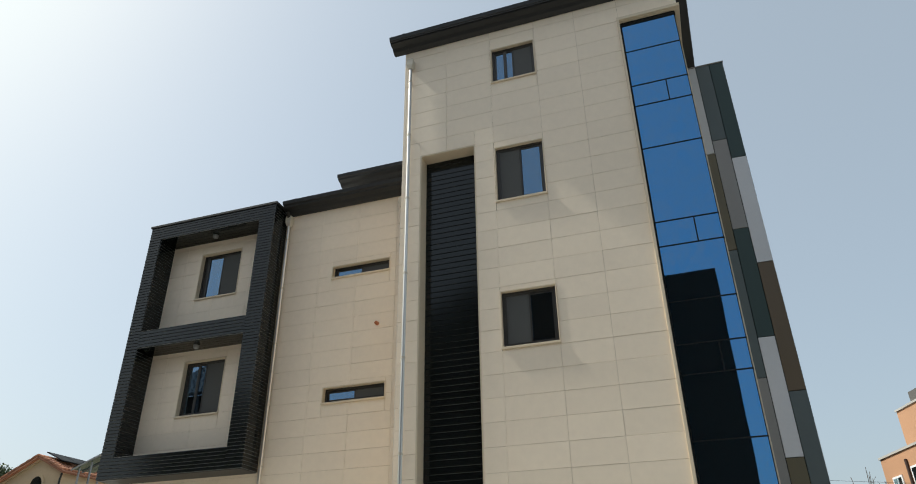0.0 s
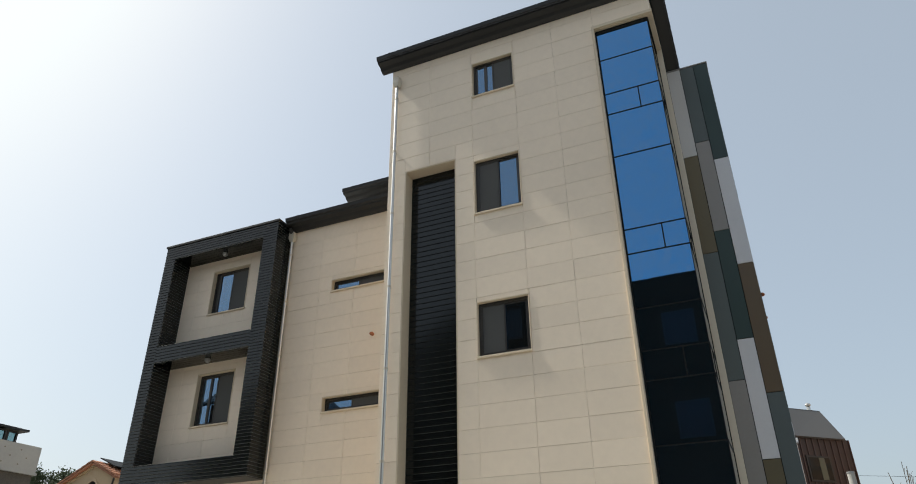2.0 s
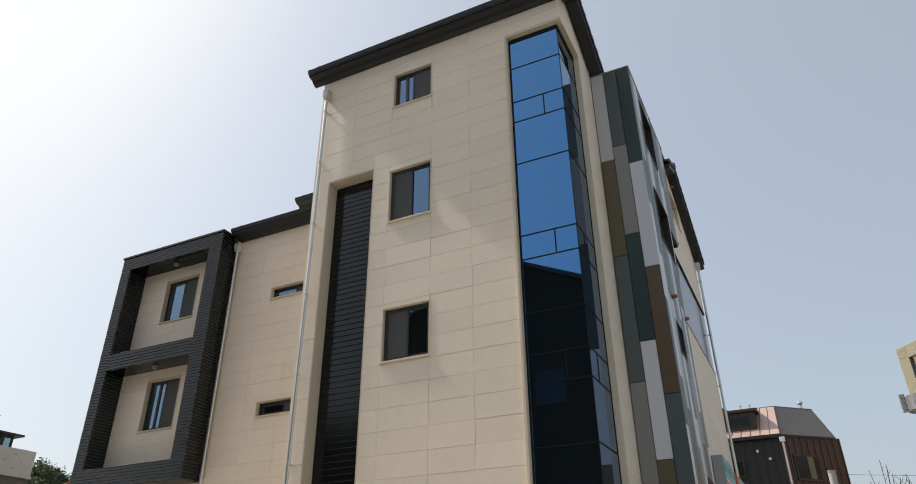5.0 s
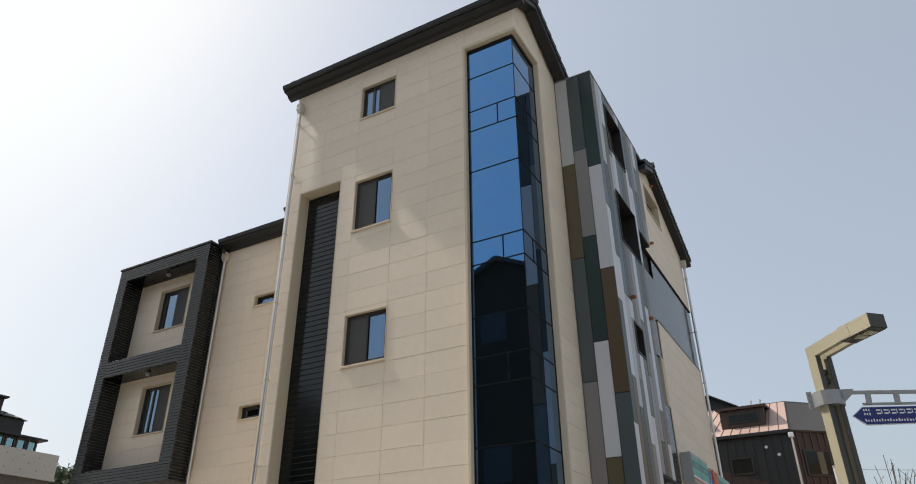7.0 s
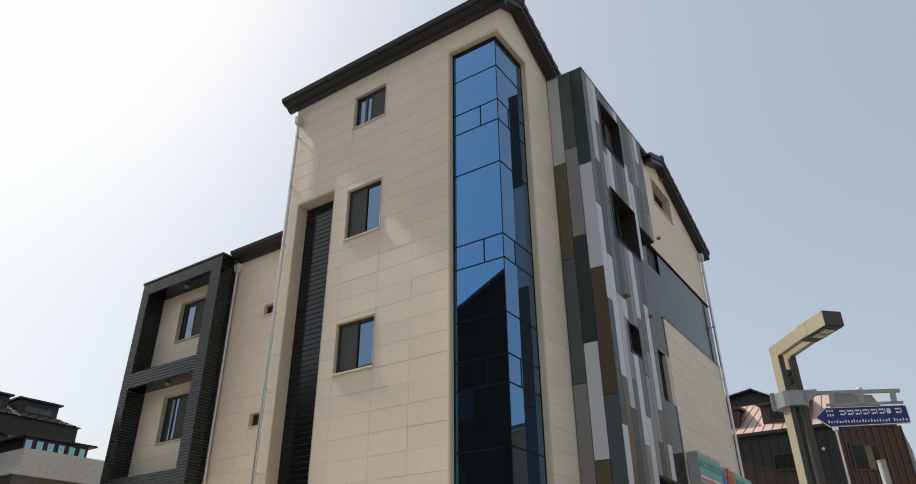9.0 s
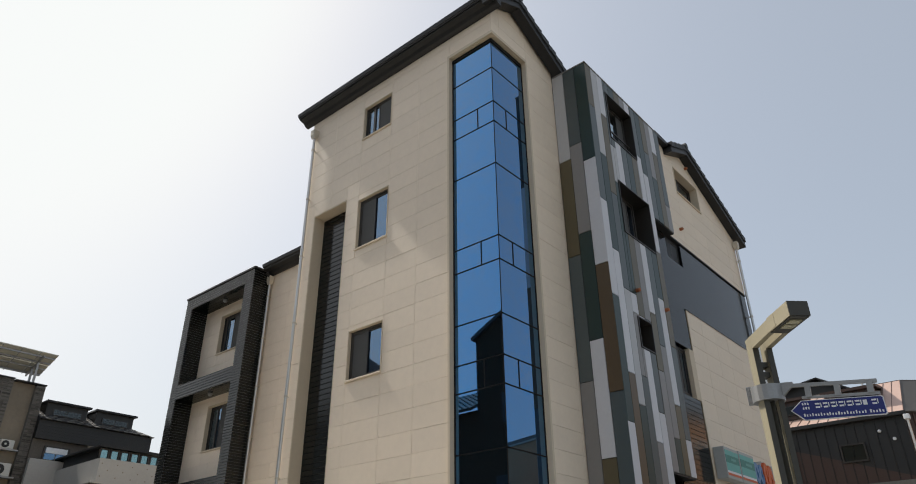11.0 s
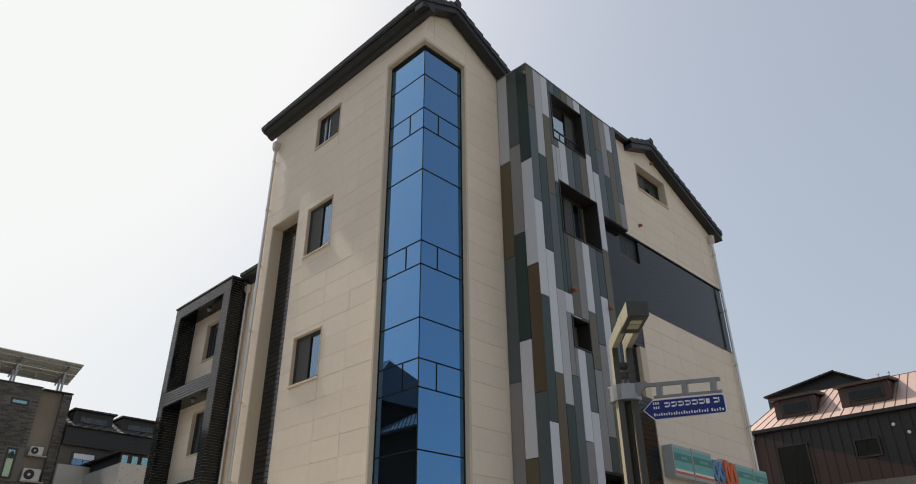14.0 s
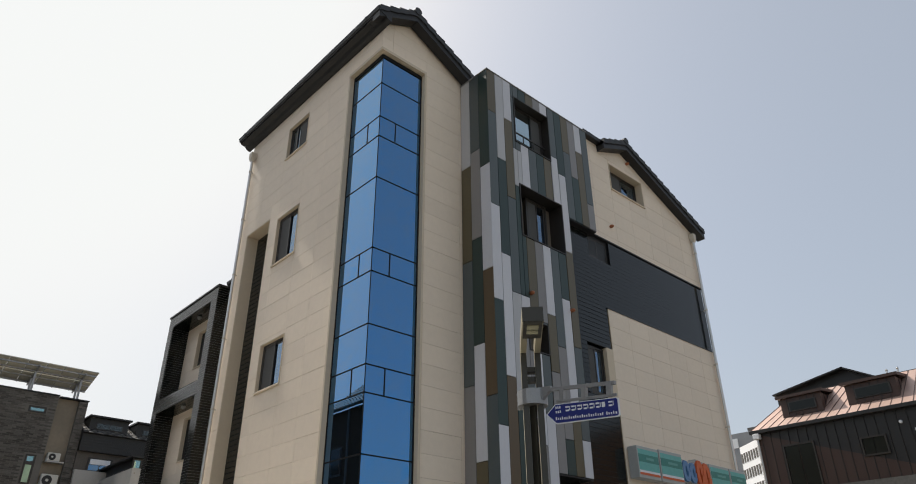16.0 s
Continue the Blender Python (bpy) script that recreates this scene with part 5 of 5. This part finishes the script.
for y0 in (14.22, 16.5):
    d = part("dormer", box(-31, -27.55, y0, y0 + 1.85, 9.7, 10.5), CHARCOAL_CLAD, conc, "charcoal box dormer")
    part("window", box(-27.55, -27.52, y0 + 0.3, y0 + 1.6, 9.95, 10.25), FRAME, d)
    part("pane", box(-27.52, -27.51, y0 + 0.34, y0 + 0.92, 9.98, 10.22), DARK_PANE, d)
    part("pane", box(-27.52, -27.51, y0 + 0.96, y0 + 1.56, 9.98, 10.22), DARK_PANE, d)
    part("dormer_roof", box(-31, -27.35, y0 - 0.1, y0 + 1.95, 10.5, 10.58), FASCIA, d)

# this row stands back from the corner: set out about the street crossing, a seventh larger
CROSSING = Vector((8.68, 2.84, 1.6))
for row_house, grow in ((brick, 1.15), (canopy, 1.15), (conc, 1.15), (annex, 1.035), (units[0], 1.15), (units[1], 1.15)):
    row_house.location = CROSSING + grow * (row_house.location - CROSSING)
    row_house.scale = (grow, grow, grow)

# villa with terracotta roof
villa = thing("terracotta_villa", (-33, 31, 0), "peach stucco villa with a terracotta tiled gable roof", "house")
vx, vz, vy = -31.72, 9.24, 27.5
part("wall", extrude_y([(vx - 5, 0), (vx + 1.75, 0), (vx + 1.55, 8.4), (vx, 9.12), (vx - 5, 6.9)], vy, vy + 9), STUCCO, villa, "peach stucco gable wall")
for s, w in ((-1, 5.4), (1, 1.85)):
    zl = vz - 0.47 * w
    top, low = [(vx, vy - 0.25, vz), (vx, vy + 9.2, vz)], [(vx + s * w, vy - 0.25, zl), (vx + s * w, vy + 9.2, zl)]
    ring = [top[0], low[0], low[1], top[1]]
    roof = part("roof", slab4(ring if s > 0 else ring[::-1], 0.1), TERRACOTTA, villa, "terracotta tile roof slope")
    for k in range(38):
        y = vy - 0.2 + 0.245 * k
        for j in range(round(w / 0.35)):
            a, b = j * 0.35, (j + 1) * 0.35 + 0.03
            part("roof_tile", beam((vx + s * a, y, vz - 0.47 * a + 0.05), (vx + s * b, y, vz - 0.47 * b + 0.085), 0.15, 0.08), TERRACOTTA, roof)
part("verge", beam((vx - 5.3, vy - 0.05, vz - 2.62), (vx, vy - 0.05, vz - 0.13), 0.08, 0.12), STUCCO, villa, "pale verge moulding")
part("verge", beam((vx, vy - 0.05, vz - 0.13), (vx + 1.75, vy - 0.05, vz - 0.95), 0.08, 0.12), STUCCO, villa, "pale verge moulding")
arch = [(vx - 0.25, 6.6), (vx + 0.45, 6.6), (vx + 0.45, 7.85)] + [(vx + 0.1 + 0.35 * math.cos(radians(a)), 7.85 + 0.4 * math.sin(radians(a))) for a in range(20, 161, 20)] + [(vx - 0.25, 7.85)]
w = part("window", extrude_y([(vx + 0.1 + (x - vx - 0.1) * 1.3, 6.6 + (z - 6.6) * 1.08) for x, z in arch], vy - 0.06, vy), STUCCO, villa, "arched window with pale surround")
part("pane", extrude_y(arch, vy - 0.08, vy - 0.06), DARK_PANE, w)
pane_window(villa, Face("y", vy), vx - 2.6, vx - 1.7, 6.0, 7.0, FRAME, DARK_PANE)
for k in range(7):
    y0 = vy + 0.25 + 1.1 * k
    part("roof_solar_panel", slab4([(vx - 0.05, y0, vz + 0.3), (vx + 1.15, y0, vz - 0.22), (vx + 1.15, y0 + 1.05, vz - 0.22), (vx - 0.05, y0 + 1.05, vz + 0.3)], 0.05), BLACK, villa, "dark solar panel on the roof")
part("downpipe", sweep([(vx + 1.7, vy - 0.12, 8.3), (vx + 1.62, vy - 0.1, 8.0), (vx + 1.62, vy - 0.1, 0)], 0.05), FASCIA, villa)
shed = thing("glazed_canopy", (-28, 27, 0), "small glazed lean-to canopy on grey posts", "canopy")
part("roof_sheet", slab4([(-29.4, 27.3, 8.45), (-27.6, 27.3, 9.1), (-27.6, 28.7, 9.15), (-29.4, 28.7, 8.5)], 0.05), GREEN_GLASS, shed)
for x, z in ((-29.1, 8.48), (-28.4, 8.72), (-27.8, 8.95)):
    part("post", beam((x, 27.5, 0), (x, 27.5, z), 0.07, 0.07), GALV, shed)
part("rail", beam((-29.4, 27.3, 8.38), (-27.6, 27.3, 9.03), 0.05, 0.07), GALV, shed)
part("rail", beam((-29.4, 28.0, 8.38), (-27.6, 28.0, 9.03), 0.05, 0.07), GALV, shed)

# orange brick block beyond the side street
ob_ = thing("orange_brick_block", (14, 43, 0), "orange brick apartment block with stepped roofline", "building")
part("wall", box(9.43, 24, 39, 46, 0, 8.95), ORANGE_BRICK, ob_, "orange brick wall")
part("upper_wall", box(11.05, 24, 39.5, 46.0, 8.95, 11.5), ORANGE_BRICK, ob_)
part("coping", box(9.36, 11.05, 38.9, 46.05, 8.95, 9.06), CONCRETE, ob_)
part("coping", box(10.98, 24, 39.4, 46.05, 11.5, 11.6), CONCRETE, ob_)
part("stair_bay", box(11.2, 24, 40.5, 44.6, 11.6, 12.2), GREY_ROOF, ob_, "grey rooftop bay")
for x, y0, y1, z0, z1 in ((11.05, 42.2, 44.2, 9.25, 10.4), (9.43, 44.2, 45.2, 6.6, 7.9), (9.43, 41.0, 43.2, 6.6, 8.1)):
    w = part("window", box(x - 0.06, x, y0, y1, z0, z1), SIGN_WHITE, ob_, "white framed window")
    for k in (0, 1):
        a = y0 + 0.08 + (y1 - y0 - 0.16) * k / 2
        part("pane", box(x - 0.075, x - 0.06, a + 0.03, a + (y1 - y0 - 0.16) / 2 - 0.03, z0 + 0.1, z1 - 0.1), GREEN_GLASS, w)
part("downpipe", sweep([(9.36, 43.4, 8.5), (9.36, 43.4, 0)], 0.07), BROWN_CLAD, ob_)

ob_.location, ob_.rotation_euler = (14.22, 42.03, 0), (0, 0, radians(14.7))

# far high-rises
tower = thing("far_apartment_tower", (-68, 178, 0), "plain grey high-rise apartment tower in the haze", "building")
part("wall", box(-74, -60.0, 170, 186, 0, 40.2), HAZE_GREY, tower)
part("roof_block", box(-68.2, -60.0, 172, 184, 40.2, 41.5), GREY_ROOF, tower)
part("panel", box(-71.6, -70.2, 169.85, 170, 36.8, 39.0), PALE_WALL, tower, "white square panel")
slab = thing("far_white_block", (-50.6, 130, 0), "white apartment block with rows of dark windows", "building")
part("wall", box(-50.6, -40.0, 130, 140, 0, 28.3), PALE_WALL, slab)
for k in range(8):
    for j in range(8):
        part("window", box(-50.4 + 0.95 * j, -49.9 + 0.95 * j, 129.9, 130, 6.2 + 2.75 * k, 7.8 + 2.75 * k), GREY_ROOF, slab)
slab.rotation_euler = (0, 0, radians(-38))

# ---- houses across the street, behind the camera ----
gab = thing("opposite_house", (-8, -12, 0), "dark clad gabled house across the street", "house")
prof = [(-14.8, 0.0), (1.95, 0.0), (1.95, 15.27), (-4.0, 15.27), (-4.1, 15.7), (-8.6, 17.8), (-14.8, 14.74)]
part("wall", extrude_y(prof, -7.5, -16), BLACK_CLAD, gab, "dark clad wall")
for s in ((-8.6, 17.8, -15.0, 14.64), (-8.6, 17.8, -3.9, 15.6)):
    part("roof", beam((s[0], -11.7, s[1] + 0.1), (s[2], -11.7, s[3] + 0.1), 8.8, 0.2), TILE, gab, "dark tile roof")
for x, z in ((-8.9, 13.4), (-12.5, 10.0), (-6.0, 10.0), (-1.0, 12.0), (-1.0, 8.0), (-8.9, 6.8), (-13.0, 6.0)):
    w = part("window", box(x - 0.7, x + 0.7, -7.48, -7.5, z, z + 1.5), FRAME, gab, "dark framed window")
    part("pane", box(x - 0.62, x + 0.62, -7.46, -7.48, z + 0.08, z + 1.42), CHARCOAL_CLAD, w)
low = thing("opposite_cottage", (-22, -12, 0), "grey house with a tiled roof across the street", "house")
part("wall", box(-25.4, -14.9, -16, -7.8, 0, 11.0), BLACK_CLAD, low)
part("roof", slab4([(-25.1, -7.3, 10.9), (-25.1, -11.8, 13.2), (-15.1, -11.8, 13.2), (-15.1, -7.3, 10.9)], -0.15), TILE, low, "grey tile roof")
flat = thing("opposite_block", (-28, -12, 0), "dark house with a steep tiled roof across the street", "building")
part("wall", box(-30.5, -25.5, -18, -7.8, 0, 13.8), BLACK_CLAD, flat)
part("roof", slab4([(-25.2, -7.3, 13.8), (-30.8, -7.3, 13.8), (-30.8, -13.0, 18.4), (-29.5, -13.0, 18.4)], 0.15), TILE, flat, "dark tile roof slope")
part("hip", slab4([(-25.2, -18.5, 13.8), (-25.2, -7.3, 13.8), (-29.5, -12.9, 18.4), (-29.5, -13.1, 18.4)], 0.15), TILE, flat, "dark tile hip slope")
part("downpipe", sweep([(-27.9, -7.6, 13.7), (-27.9, -7.6, 0.2)], 0.07, 8), GREY_ROOF, flat)
w = part("window", box(-29.9, -28.7, -7.8, -7.72, 9.6, 11.4), FRAME, flat, "dark framed window")
part("pane", box(-29.8, -28.8, -7.72, -7.7, 9.7, 11.3), DIM_PANE, w)


def tile_rows(parent, foot_a, foot_b, top_a, top_b, rows, wide):
    """Courses of curved tiles on a slope, lapped over one another."""
    bm = bmesh.new()
    fa, fb, ta, tb = [Vector(q) for q in (foot_a, foot_b, top_a, top_b)]
    up = (ta - fa).cross(fb - fa).normalized()
    for k in range(rows):
        a0, b0 = fa.lerp(ta, k / rows), fb.lerp(tb, k / rows)
        rise = (ta - fa) / rows * 1.06
        n = max(1, int((b0 - a0).length / wide))
        for j in range(n):
            p, q = a0.lerp(b0, j / n), a0.lerp(b0, (j + 0.92) / n)
            m = (p + q) / 2
            ring = [p + up * 0.05, m + up * 0.13, q + up * 0.05]
            low_v, high_v = [bm.verts.new(c) for c in ring], [bm.verts.new(c + rise - up * 0.05) for c in ring]
            base = [bm.verts.new(p), bm.verts.new(q)]
            bm.faces.new((low_v[0], low_v[1], high_v[1], high_v[0]))
            bm.faces.new((low_v[1], low_v[2], high_v[2], high_v[1]))
            bm.faces.new((base[0], base[1], low_v[2], low_v[1], low_v[0]))
    tagged(part("roof_tiles", bm, SLATE_TILE, parent, "curved grey roof tiles"), kind="stuff")


tile_rows(flat, (-30.8, -7.3, 13.8), (-25.2, -7.3, 13.8), (-30.8, -13.0, 18.4), (-29.5, -13.0, 18.4), 18, 0.34)
tile_rows(low, (-25.1, -7.3, 10.98), (-15.1, -7.3, 10.98), (-25.1, -11.8, 13.28), (-15.1, -11.8, 13.28), 14, 0.34)

# ---- utility pole with wire ----
pole = thing("utility_pole", (4.43, 34.2, 0), "pale round utility pole with a thin wire", "utility pole")
part("shaft", sweep([(4.48, 34.2, 0), (4.43, 34.2, 6.8)], 0.15, 14), CONCRETE, pole)
part("cap", sweep([(4.43, 34.2, 6.8), (4.43, 34.2, 6.87)], 0.165, 14), GALV, pole)
part("wire", sweep([(4.5, 34.2, 6.72), (9, 34.2, 6.25), (18, 34.5, 6.1)], 0.006, 6), FASCIA, pole)


# ---- trees ----
def tree(x, y, h, r, seed):
    """A pine: tapered trunk, limbs, and a crown of many small needle tufts."""
    rng = random.Random(seed)
    t = thing("pine_tree", (x, y, 0), "dark green pine on the hillside behind the houses", "tree", "pines behind the houses")
    bm = bmesh.new()
    rings = []
    for z, rad in ((0, 0.3), (h * 0.5, 0.2), (h * 0.97, 0.04)):
        rings.append([(x + rad * math.cos(k * math.pi / 4), y + rad * math.sin(k * math.pi / 4), z) for k in range(8)])
    loft(bm, rings[0], rings[1], False)
    loft(bm, rings[1], rings[2], False)
    tips = []
    for k in range(25):
        z = h * (0.45 + 0.5 * rng.random())
        a = rng.uniform(0, 6.28)
        reach = r * (1.15 - (z / h - 0.4)) * rng.uniform(0.6, 1.1)
        tip = Vector((x + math.cos(a) * reach, y + math.sin(a) * reach, z + rng.uniform(0, 0.8)))
        beam((x, y, z - 0.3), tip, 0.07, 0.07, bm)
        tips.append((Vector((x, y, z)), tip))
    part("trunk", bm, BARK, t)
    cb = bmesh.new()
    for root, tip in tips:
        for k in range(340):
            c = root.lerp(tip, rng.uniform(0.35, 1.1)) + Vector([rng.gauss(0, 0.33) for _ in range(3)])
            s = rng.uniform(0.08, 0.15)
            q = [Vector([rng.uniform(-1, 1) for _ in range(3)]).normalized() * s for _ in range(2)]
            cb.faces.new([cb.verts.new(c + v) for v in (q[0], q[1], -q[0], -q[1])])
    part("crown", cb, LEAF, t, "loose crown of needles")


for k in range(18):
    x = -55.0 - 1.7 * k
    tree(x, 50 + (k * 5) % 4, 13.0 + 0.21 * (-58 - x) + (k * 7) % 3 * 0.5, 2.9, 40 + k)


def bare_tree(x, y, h, seed):
    rng = random.Random(seed)
    t = thing("bare_sapling", (x, y, 0), "slender leafless street tree", "tree")
    part("trunk", sweep([(x, y, 0), (x + 0.05, y, h * 0.5)], 0.05, 8), BARK, t)
    bm = bmesh.new()
    for k in range(25):
        z = h * rng.uniform(0.35, 0.6)
        a = rng.uniform(0, 6.28)
        r1, up = rng.uniform(0.3, 1.1), rng.uniform(0.4, 1.0) * h * 0.45
        p0, p1 = Vector((x, y, z)), Vector((x + math.cos(a) * r1, y + math.sin(a) * r1, z + up))
        sweep([p0, p0.lerp(p1, 0.5) + Vector((0, 0, 0.15)), p1], 0.012, 5, bm)
        for _ in range(2):
            b = p0.lerp(p1, rng.uniform(0.4, 0.9))
            sweep([b, b + Vector((rng.uniform(-0.3, 0.3), rng.uniform(-0.3, 0.3), rng.uniform(0.2, 0.5)))], 0.007, 4, bm)
    part("branches", bm, BARK, t, "thin bare twigs")


bare_tree(6.2, 33.6, 7.3, 5)
bare_tree(7.7, 34.4, 7.1, 6)
